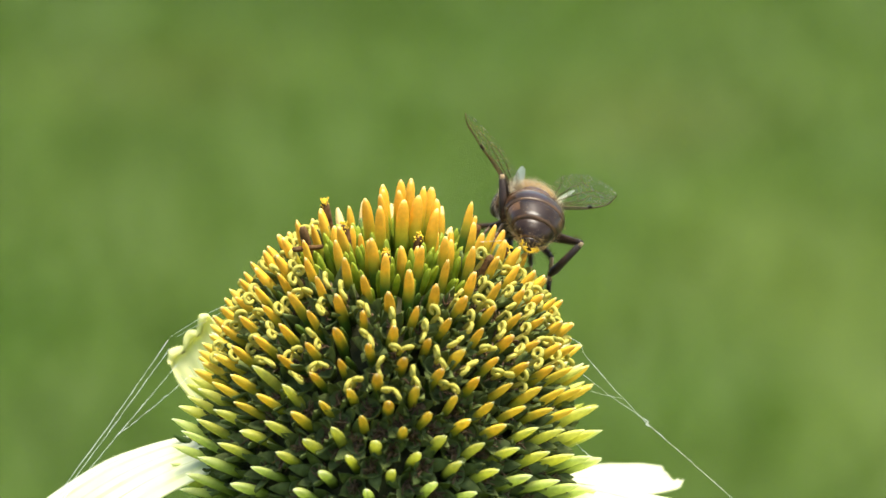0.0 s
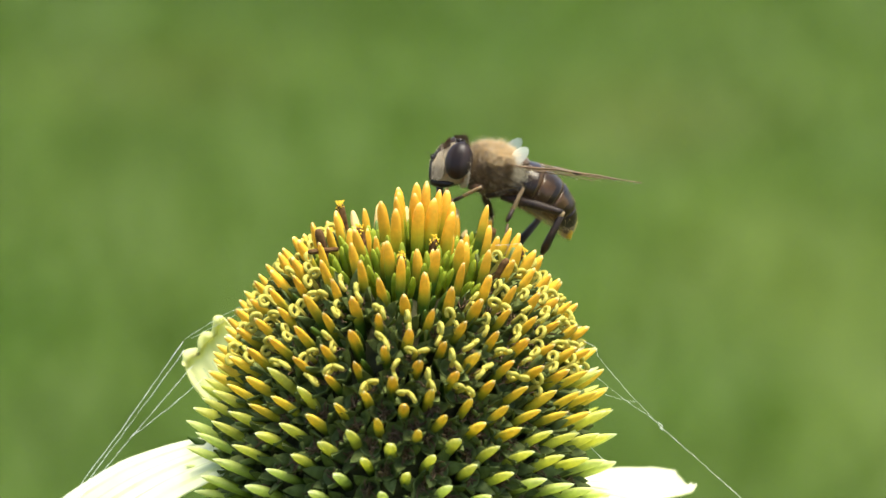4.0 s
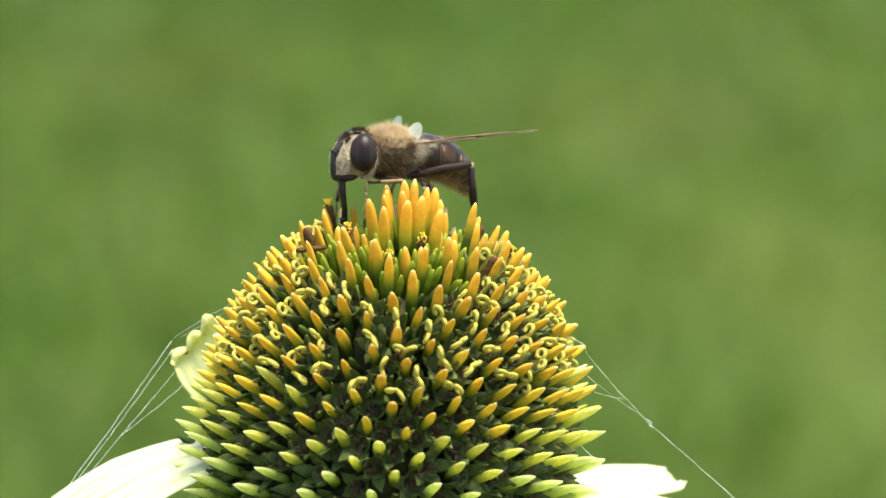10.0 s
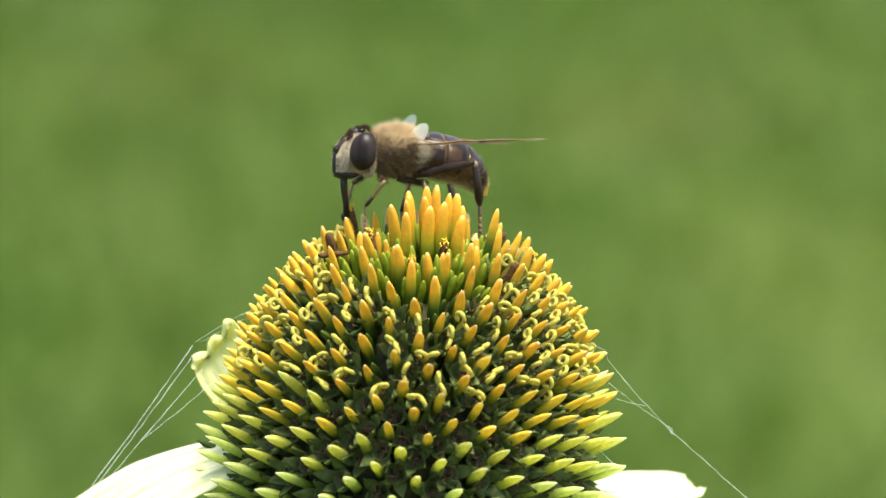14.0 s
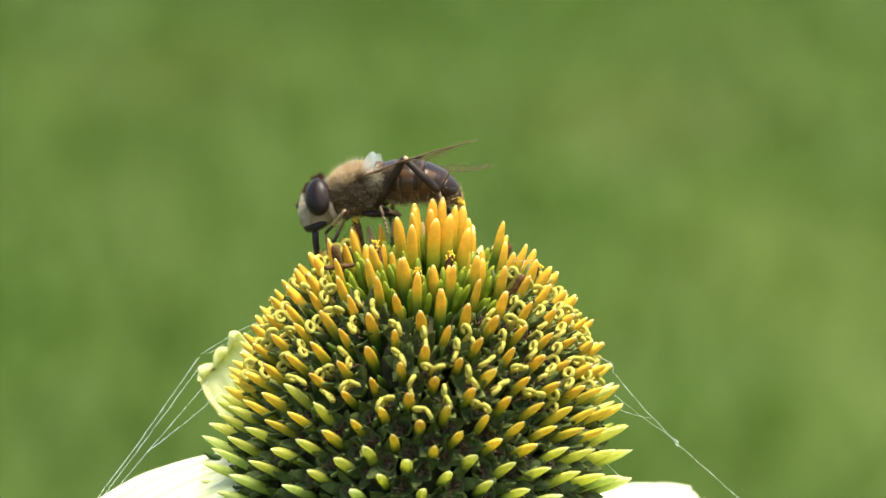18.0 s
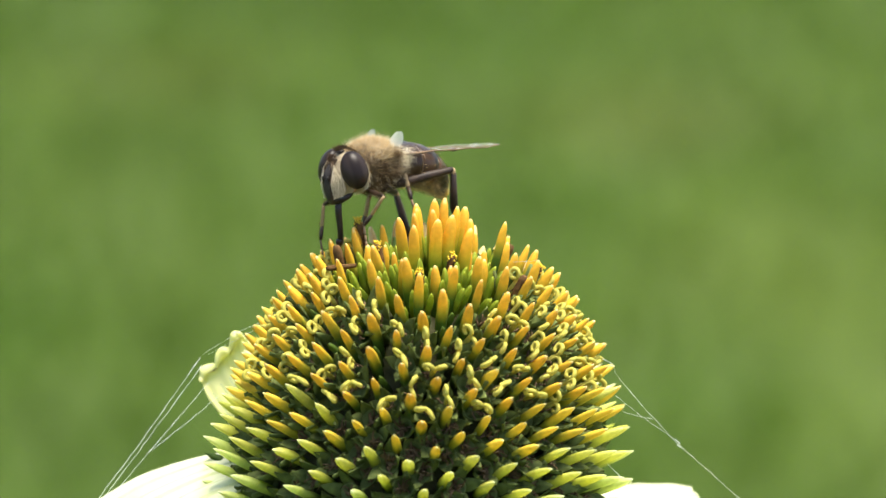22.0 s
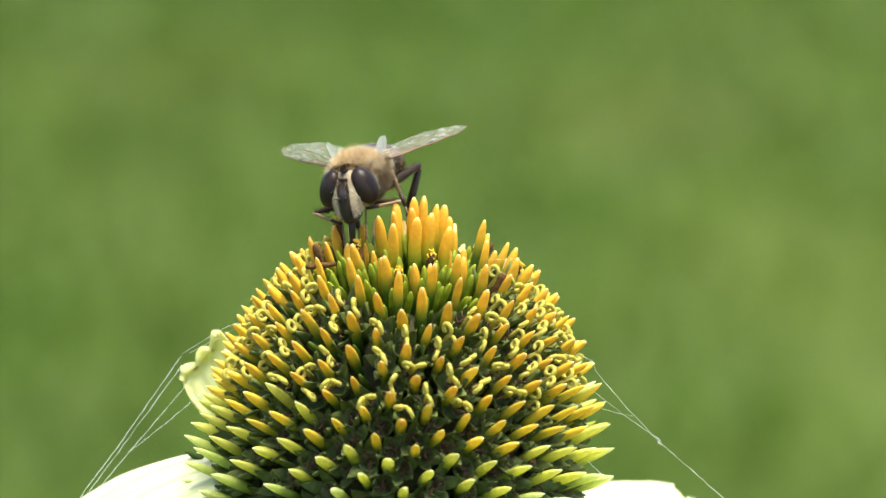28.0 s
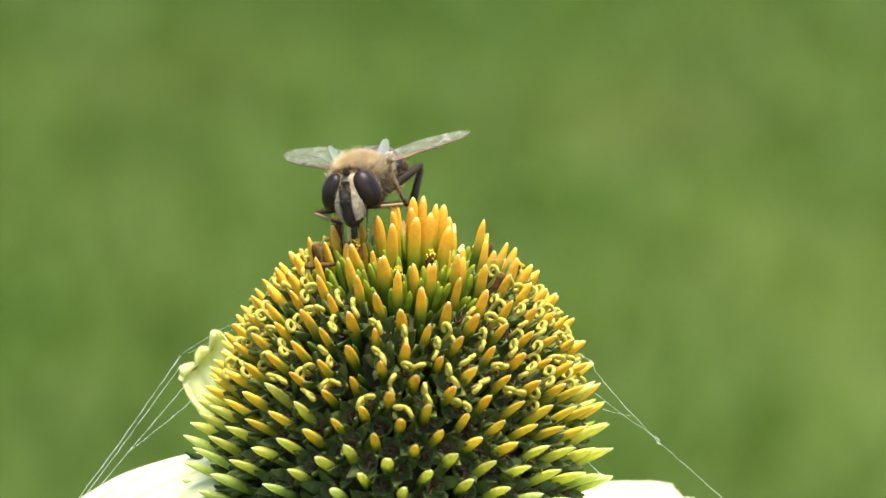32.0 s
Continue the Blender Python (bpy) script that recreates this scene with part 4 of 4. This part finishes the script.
def wing(fly, left):
    # the leading edge lies on local -y for the left wing
    side = -1 if left else 1
    b = Build()
    b.sheet([[wing_point(i / 40, j / 14, side) for j in range(15)] for i in range(41)])
    w = part("wing", b, [wing_mat], fly, None, "clear glassy wing with brown veins")
    lines = [
        [(0, 0.05), (0.2, 0.0), (0.5, 0.0), (0.8, 0.0), (0.97, 0.05), (1.0, 0.4)],
        [(0, 0.1), (0.2, 0.07), (0.45, 0.05), (0.62, 0.01)],
        [(0.02, 0.2), (0.2, 0.16), (0.5, 0.13), (0.75, 0.10), (0.9, 0.04)],
        [(0.12, 0.22), (0.3, 0.22), (0.5, 0.26), (0.62, 0.36), (0.72, 0.30), (0.86, 0.22), (0.97, 0.2)],
        [(0.05, 0.35), (0.25, 0.38), (0.5, 0.45), (0.7, 0.48), (0.8, 0.42), (0.85, 0.3)],
        [(0.05, 0.45), (0.25, 0.55), (0.45, 0.66), (0.6, 0.74), (0.66, 0.62), (0.68, 0.48)],
        [(0.04, 0.55), (0.18, 0.72), (0.3, 0.86), (0.36, 0.98)],
        [(0.42, 0.24), (0.44, 0.44)], [(0.3, 0.4), (0.31, 0.59)], [(0.6, 0.72), (0.63, 0.98)],
    ]
    for k, pts in enumerate(lines):
        b = Build()
        path = []
        for (s0, q0), (s1, q1) in zip(pts, pts[1:]):
            path += [wing_point(s0 + (s1 - s0) * i / 6, q0 + (q1 - q0) * smooth(0, 1, i / 6), side) for i in range(6)]
        path.append(wing_point(*pts[-1], side))
        m = len(path) - 1
        r0 = 0.085 if k < 2 else 0.042
        b.tube(path, [r0 * (1 - 0.6 * i / m) for i in range(m + 1)], 5)
        part("vein", b, [vein_mat], w)
    b = Build()
    b.tube([wing_point(0.5 + 0.015 * i, 0.045, side) for i in range(6)], [0.04, 0.14, 0.17, 0.17, 0.13, 0.04], 6)
    part("wing_spot", b, [dark_mat], w, None, "small dark spot on the wing edge")
    b = Build()
    grid = []
    for i in range(9):
        t = i / 8
        span = 0.72 * math.sqrt(1 - 0.92 * (2 * t - 1) ** 2)
        grid.append([(0.6 + span * q + 0.85 * t, side * (-0.3 - 0.4 * t - 0.15 * q * q), 0.1 + 1.85 * t) for q in (j / 4 - 1 for j in range(9))])
    b.sheet(grid)
    part("calypter", b, [lobe_mat], w, None, "pale greenish white flap at the wing root")
    return w


LEGS = {  # hip, femur, shin, foot, stance of the foot, thickness
    "front": ((1.75, 1.0, -2.05), 3.0, 3.1, 2.6, (4.0, 3.4, -5.0), 0.23),
    "middle": ((0.1, 1.3, -2.3), 3.2, 3.3, 2.6, (-2.2, 3.7, -5.6), 0.29),
    "hind": ((-1.2, 1.3, -2.0), 5.6, 4.3, 3.0, (-7.6, 3.0, -5.8), 0.41),
}


def leg(fly, which, left):
    hip, l1, l2, l3, stance, th = LEGS[which]
    r = random.Random(hash_of(which) + left)
    b = Build()
    b.tube([(-0.1, 0, 0), (0.25 * l1, 0, 0.03), (0.6 * l1, 0, 0.05), (0.92 * l1, 0, 0), (l1, 0, 0)], [th * 0.7, th * 1.05, th, th * 0.72, th * 0.6], 10)
    femur = part("femur", b, [leg_mat], fly, None, "dark haired upper leg")
    b = Build()
    for _ in range(420):
        a, x = r.uniform(0, 6.28), r.uniform(0.1, 0.95) * l1
        b.hair((x, th * 0.85 * math.cos(a), th * 0.85 * math.sin(a)), (0.5, math.cos(a), math.sin(a)), r.uniform(0.15, 0.38), 0.028)
    part("leg_hair", b, [brown_hair], femur, kind="stuff")
    b = Build()
    pale = 0.62 if which != "hind" else 0.07
    b.tube([(-0.05, 0, 0), (0.12 * l2, 0, 0), (pale * l2, 0, -0.04)], [th * 0.55, th * 0.62, th * 0.66], 9, 1)
    b.tube([(pale * l2, 0, -0.04), (0.85 * l2, 0, -0.03), (l2, 0, 0)], [th * 0.66, th * (0.7 if which != "hind" else 0.95), th * 0.5], 9, 0)
    shin = part("tibia", b, [leg_mat, shin_mat], fly, None, "two-coloured shin, pale at the knee")
    b = Build()
    for _ in range(150):
        a, x = r.uniform(0, 6.28), r.uniform(0.1, 0.98) * l2
        b.hair((x, th * 0.6 * math.cos(a), th * 0.6 * math.sin(a)), (0.7, math.cos(a), math.sin(a)), r.uniform(0.12, 0.32), 0.026)
    part("leg_hair", b, [brown_hair], shin, kind="stuff")
    b = Build()
    x = 0.0
    for k in range(5):
        n = l3 * (0.34, 0.2, 0.16, 0.13, 0.17)[k]
        b.tube([(x, 0, 0), (x + n * 0.8, 0, 0.02), (x + n, 0, 0)], [th * 0.36, th * 0.46, th * 0.3], 7)
        x += n
    for s in (-1, 1):
        b.tube([(x - 0.05, 0.04 * s, 0), (x + 0.18, 0.13 * s, 0.03), (x + 0.3, 0.16 * s, -0.1)], [0.06, 0.045, 0.015], 5)
    foot = part("tarsus", b, [foot_mat], fly, None, "jointed dark foot with claws")
    return femur, shin, foot


def hash_of(word):
    return sum(ord(c) * (i + 3) for i, c in enumerate(word))


def hoverfly():
    fly = tagged(new("hoverfly"), label="furry golden brown hoverfly with clear wings feeding on the cone", category="insect")
    thorax(fly)
    abdomen(fly)
    h = head(fly)
    wings = wing(fly, True), wing(fly, False)
    legs = {}
    for which in LEGS:
        for left in (True, False):
            legs[which, left] = leg(fly, which, left)
    b = Build()
    b.tube([(0, 0, 0.2), (0.05, 0, -1.2), (-0.05, 0, -2.7), (0, 0, -3.6)], [0.34, 0.30, 0.25, 0.27], 10)
    b.loft([(0.42, -3.6, 0.16, 0.14, 0.4, 0), (0.1, -3.65, 0.3, 0.2, 0.55, 0), (-0.25, -3.6, 0.16, 0.14, 0.4, 0)], 10)
    tongue = part("proboscis", b, [dark_mat], fly, None, "stout dark sucking proboscis")
    return fly, h, wings, legs, tongue


fly, fly_head, wings, legs, tongue = hoverfly()


STRIDES = {  # seconds and stance of the feet, forward, to the side and up from the body's middle
    "front": [(0, 4.0, 3.0, -5.0), (24.5, 4.0, 3.0, -5.0), (26.5, 4.4, 1.3, -5.2), (32, 4.4, 1.3, -5.2)],
    "hind": [(0, -4.6, 2.8, -5.6), (1.0, -5.6, 2.8, -5.8), (2.4, -6.2, 3.0, -5.8), (3.0, -5.6, 3.0, -5.8), (7.5, -5.8, 3.0, -5.8), (9.0, -6.8, 3.0, -5.8), (10.0, -7.6, 3.0, -5.8), (24.5, -7.6, 3.0, -5.8), (26.5, -6.0, 2.4, -5.8), (32.0, -6.0, 2.4, -5.8)],
}


def motions():
    """The flower sways on its stem; the hoverfly walks over it, turning on the way."""
    # seconds, shift to the side and up in millimetres, lean in degrees
    sway = []
    sway += [(0, -1.74, 0.12, -0.38), (0.5, -1.41, 0.07, -0.3), (1, -1.92, 0.21, -0.39), (1.5, -2.11, 0.17, -0.37), (2, -1.67, 0.16, -0.34), (2.5, -1.05, 0.15, -0.23), (3, -1.85, 0.05, -0.45), (3.5, -0.49, -0.16, -0.19)]
    sway += [(5.5, -0.57, 0.04, -0.03), (6, 0, -0.01, 0.01), (6.5, 0.43, 0.01, 0.14), (7, -1.03, 0.07, -0.27), (7.5, -1.34, 0.08, -0.35), (8, -1.93, 0.09, -0.4), (8.5, -2.05, 0.08, -0.37), (9, -2.27, 0.12, -0.42), (9.5, -2.31, 0.14, -0.47), (10, -1.45, 0.05, -0.33)]
    sway += [(10.5, -2.01, 0.03, -0.46), (11, -1.49, 0.04, -0.33), (11.5, -1.06, 0.01, -0.25), (12, -0.11, -0.01, -0.08), (12.5, -1.13, -0.06, -0.3), (13, -0.65, -0.11, -0.31), (13.5, 0.88, -0.23, 0.14), (14, 0.35, -0.45, -0.04), (14.5, 1.14, -1.47, 0.14)]
    sway += [(16.5, 1.66, -1.68, 0.33), (17, 2.11, -1.64, 0.34), (17.5, 1.82, -1.66, 0.33), (18, 0.85, -1.54, -0.02), (18.5, -0.05, -1.46, -0.11), (19, 0.63, -1.52, 0.05), (19.5, 1.09, -1.6, 0.11), (20, 0.19, -1.48, -0.02)]
    sway += [(20.5, 0.48, -1.51, 0.02), (21, 0.22, -1.61, -0.08), (21.5, 1.93, -1.71, 0.27), (22, 0.98, -1.59, 0.07), (22.5, 0.63, -1.53, 0.03), (23, 0.15, -1.53, -0.08), (23.5, 0.12, -1.54, -0.12), (24, -0.55, -1.45, -0.2), (24.5, 0.31, -1.56, -0.12)]
    sway += [(26.5, -0.19, -1.47, -0.06), (27, -0.21, -1.44, -0.15), (27.5, -0.34, -1.44, -0.1), (28, -0.7, -1.43, -0.18), (28.5, -0.62, -1.43, -0.13), (29, -0.49, -1.43, -0.16), (29.5, -0.7, -1.43, -0.18), (30, -0.78, -1.43, -0.18), (30.5, -0.78, -1.43, -0.18), (31, -0.7, -1.43, -0.18), (31.5, -0.78, -1.43, -0.18), (32, -0.77, -1.43, -0.18)]
    # seconds; place across, up and away from the middle of the cone in millimetres; heading (0 to the left, 90 to the front), pitch, roll
    steps = []
    steps += [(0, 12.63, 19.97, 6, -80, -14, 24), (0.3, 11.2, 19.85, 6, -62, -12, 26), (0.6, 9.2, 20.92, 7, -42, -18, 30), (1, 8.7, 21.45, 7, -45, -13, 30), (1.5, 8.35, 21.53, 7, -44, -14, 30), (2, 7.4, 22.13, 7, -42, -20, 28), (2.5, 5.8, 22.14, 6, -22, -6, 24), (3, 7.34, 22.97, 4, -6, 6, 6), (3.5, 7.94, 23.43, 3, 2, 12, 2)]
    steps += [(5.5, 8.55, 24.7, 1, 20, 28, 0), (6, 7.88, 24.41, 1, 18, 26, 0), (7, 7.15, 24.38, 1, 17, 23, 0), (8, 6.73, 25.25, 0, 15, 20, 0), (9, 3.34, 25.41, 0, 16, 9, 0), (9.5, 3.73, 25.29, -1, 32, 6, 0), (10, 0.26, 24.99, 0, 30, 5, 2)]
    steps += [(10.5, -0.65, 25.01, 0, 29, 5, 2), (11, -0.92, 24.86, 0, 29, 5, 2), (12, -0.73, 25.29, 0, 15, 3, 0), (13, -0.88, 25.35, 0, 10, 3, 0), (14, -1.09, 25.59, 0, 18, 3, 0), (14.5, -0.51, 25.53, 0, 18, 3, 0)]
    steps += [(16.5, -1.47, 24.22, 2, -4, -14, 14), (17, -3.1, 23.64, 2, -4, -17, 16), (18, -4.88, 23.34, 1, 0, -18, 14), (18.5, -4.72, 23.7, 1, 6, -19, 8), (19, -5.89, 23.76, 0, 12, -18, 4), (19.5, -4.87, 24.63, 0, 22, -16, 4), (20, -5.84, 24.31, -1, 32, -13, 4)]
    steps += [(20.5, -4.51, 24.93, -1, 42, -1, 4), (21, -4.35, 25.47, -1, 45, 1, 5), (22, -3.89, 25.51, -1, 44, 1, 5), (23, -3.84, 25.49, -1, 44, 1, 5), (24, -3.72, 25.51, -1, 43, 1, 5), (24.5, -3.85, 25.47, -1, 43, 1, 5)]
    steps += [(26.5, -2.91, 25.57, -2, 78, -3, 8), (27, -2.2, 24.52, -2, 77, -7, 10), (28, -3.23, 24.36, -2, 76, -7, 10), (29, -3.35, 24.26, -2, 76, -7, 10), (30, -3.11, 24.21, -2, 76, -7, 10), (32, -2.97, 24.11, -2, 76, -7, 10)]
    # seconds; spread, lift and feathering of the left wing, then of the right one, in degrees
    spread = [(0, 45, 18, 0, 16, 6, 46), (0.6, 30, 15, -22, 46, -1, 12), (1, 28, 14, -25, 55, -2, 2), (2, 28, 10, 0, 60, -2, 0), (2.3, 30, 10, 0, 52, -2, 4), (2.6, 26, 10, -4, 38, -1, 10), (3, 20, 8, -12, 22, 1, 12),
              (3.5, 20, 9, -14, 20, -1, 14), (5.5, 18, 10, -14, 18, -2, 14), (7, 18, 7, -14, 18, -4, 14), (8, 18, 1, -14, 18, -9, 14)]
    spread += [(9.3, 18, 2, -14, 18, -9, 16), (10, 18, 6, -14, 18, -7, 16), (11, 18, 9.5, -14, 18, -7, 16), (12, 18, 9, -14, 18, -8, 16), (13, 18, 8, -14, 18, -9, 16), (14.5, 18, 2.5, -14, 18, -11, 16)]
    spread += [(16.5, 27, -1, -2, 24, -10, 10), (18.3, 26, -2, -6, 26, -14, 10), (19, 19, -2, -10, 18, -12, 12),
               (20, 22, -3, 2, 16, -15, 12), (20.6, 9, -5, 3, 14, -12, 14), (24.5, 9, -5, 3, 14, -12, 14), (26.5, 24, -6, 10, 48, -9, 20), (27.3, 21, -3, 12, 42, -7, 25), (28, 27, -8, 7, 43, -6, 12), (32, 28, -9, 6, 43, -7, 12)]
    up = Vector((0, math.sin(radians(TILT)), math.cos(radians(TILT))))
    away = Vector((0, math.cos(radians(TILT)), -math.sin(radians(TILT))))
    lean = pose(0, 0, 0, 0, LEAN, 0)

    def base(t):
        x, z, a = (table(t, [(r[0], r[k]) for r in sway]) for k in (1, 2, 3))
        return Matrix.Translation(HEAD + Vector((x * MM, 0, z * MM))) @ pose(0, 0, 0, 0, a, 0)

    def seat(t):
        x, z, d, psi, pitch, roll = (table(t, [(r[0], r[k]) for r in steps]) for k in range(1, 7))
        p = (Vector((x, 0, 0)) + up * z + away * d) * MM
        return Matrix.Translation(p) @ Euler((0, 0, radians(180 + psi))).to_matrix().to_4x4() @ pose(0, 0, 0, 0, -pitch, 0) @ pose(0, 0, 0, roll, 0, 0)

    times = sorted({r[0] for r in sway} | {r[0] for r in steps})
    walk(flower, [(t, base(t) @ lean) for t in times])
    walk(fly, [(t, base(t) @ seat(t)) for t in times])
    for left, w in zip((True, False), wings):
        s = 1 if left else -1
        k = 1 if left else 4
        rows = []
        for t in times:
            fold, lift, feather = (table(t, [(r[0], r[k + i]) for r in spread]) for i in range(3))
            rows.append((t, pose(-0.4 * MM, 1.95 * s * MM, 0.75 * MM, 0, 0, 180 - fold * s) @ pose(0, 0, 0, 0, -lift - 2.2, 0) @ pose(0, 0, 0, feather * s, 0, 0)))
        walk(w, rows)

    def limb(p, q, hint):
        d = q - p
        x = d.normalized()
        y = hint.cross(x).normalized()
        m = Matrix((x, y, x.cross(y))).transposed().to_4x4()
        m.translation = p * MM
        return m

    # the head keeps its face upright when the body climbs
    neck = Matrix.Translation((2.4 * MM, 0, 0))

    def nod(t):
        pitch = table(t, [(r[0], r[5]) for r in steps])
        bow = table(t, [(0, 15), (0.6, 34), (2.0, 34), (2.6, 14), (3.0, 0), (14.5, 0), (20, 4), (21, 14), (24.5, 14), (26.5, 10), (32, 10)])
        return neck @ pose(0, 0, 0, 0, 0.75 * max(0, pitch) + bow, 0) @ neck.inverted()

    walk(fly_head, [(t, nod(t)) for t in times])
    keys = {o: [] for trio in legs.values() for o in trio}
    tongue_rows = []
    for t in times:
        m = seat(t)
        turn = m.to_3x3()
        to_cone = (lean @ SET).inverted() @ m
        back = to_cone.inverted()
        for (which, left), (femur, shin, foot) in legs.items():
            hip, l1, l2, l3, stance, th = LEGS[which]
            s = 1 if left else -1
            if which in STRIDES:
                stance = tuple(table(t, [(r[0], r[k]) for r in STRIDES[which]]) for k in (1, 2, 3))
            hip = Vector((hip[0], hip[1] * s, hip[2]))
            want = to_cone @ (Vector((stance[0], stance[1] * s, stance[2])) * MM) / MM
            start = to_cone @ (Vector((stance[0], stance[1] * s, -1.5)) * MM) / MM
            drop = to_cone.to_3x3() @ Vector((0, 0, -0.6)) + Vector((0, 0, -0.4))
            spot, normal = foothold(start, drop.normalized(), want)
            f = back @ (spot * MM) / MM
            n = (back.to_3x3() @ normal).normalized()
            inward = hip - f
            inward = (inward - n * inward.dot(n))
            inward = inward.normalized() if inward.length > 0.01 else Vector((0, 0, 0))
            ankle = f + (n * 0.95 + inward * 0.3).normalized() * l3 * 0.98
            d = ankle - hip
            reach = min(d.length, (l1 + l2) * 0.985)
            reach = max(reach, abs(l1 - l2) + 0.4)
            ankle = hip + d.normalized() * reach
            a = (l1 * l1 - l2 * l2 + reach * reach) / (2 * reach)
            h = math.sqrt(max(0.0, l1 * l1 - a * a))
            hint = Vector({"front": (0.2, 1.0 * s, 0.0), "middle": (-1.0, 0.6 * s, -0.05), "hind": (-0.6, 0.40 * s, 0.45)}[which])
            e = d.normalized()
            bend = (hint - e * hint.dot(e)).normalized()
            knee = hip + e * a + bend * h
            keys[femur].append((t, limb(hip, knee, Vector((0, 0, 1)))))
            keys[shin].append((t, limb(knee, ankle, Vector((0.2, 0, 1)))))
            keys[foot].append((t, limb(ankle, f, n)))
        down = turn.inverted() @ Vector((0.05, 0.0, -1.0))
        z = -down.normalized()
        x = Vector((1, 0, 0))
        y = z.cross(x).normalized()
        p = Matrix((y.cross(z), y, z)).transposed().to_4x4()
        p.translation = (nod(t) @ (Vector((4.75, 0, -2.05)) * MM))
        tongue_rows.append((t, p))
    for o, rows in keys.items():
        walk(o, rows)
    walk(tongue, tongue_rows)


def nearest_on_dome(p, inset):
    """The point of the spine tips' surface nearest to p, sunk a little between the spines, and the way out of it there."""
    rho = math.hypot(p.x, p.y)
    out = Vector((p.x, p.y, 0)).normalized() if rho > 1e-6 else Vector((1, 0, 0))
    z = min((-4 + (DOME_H + 3.99) * i / 199 for i in range(200)), key=lambda h: (rho - dome_r(h)) ** 2 + (p.z - h) ** 2)
    a = radians(spine_rise(z))
    n = out * math.cos(a) + Vector((0, 0, math.sin(a)))
    return out * dome_r(z) + Vector((0, 0, z)) - n * inset, n


def foothold(start, drop, want):
    """Where a foot put down from start along drop meets the spines."""
    for i in range(60):
        p = start + drop * (0.15 * i)
        if abs(p.z) < DOME_H and math.hypot(p.x, p.y) < dome_r(p.z):
            return nearest_on_dome(p, 2.0)
    return nearest_on_dome(want, 2.0)


motions()
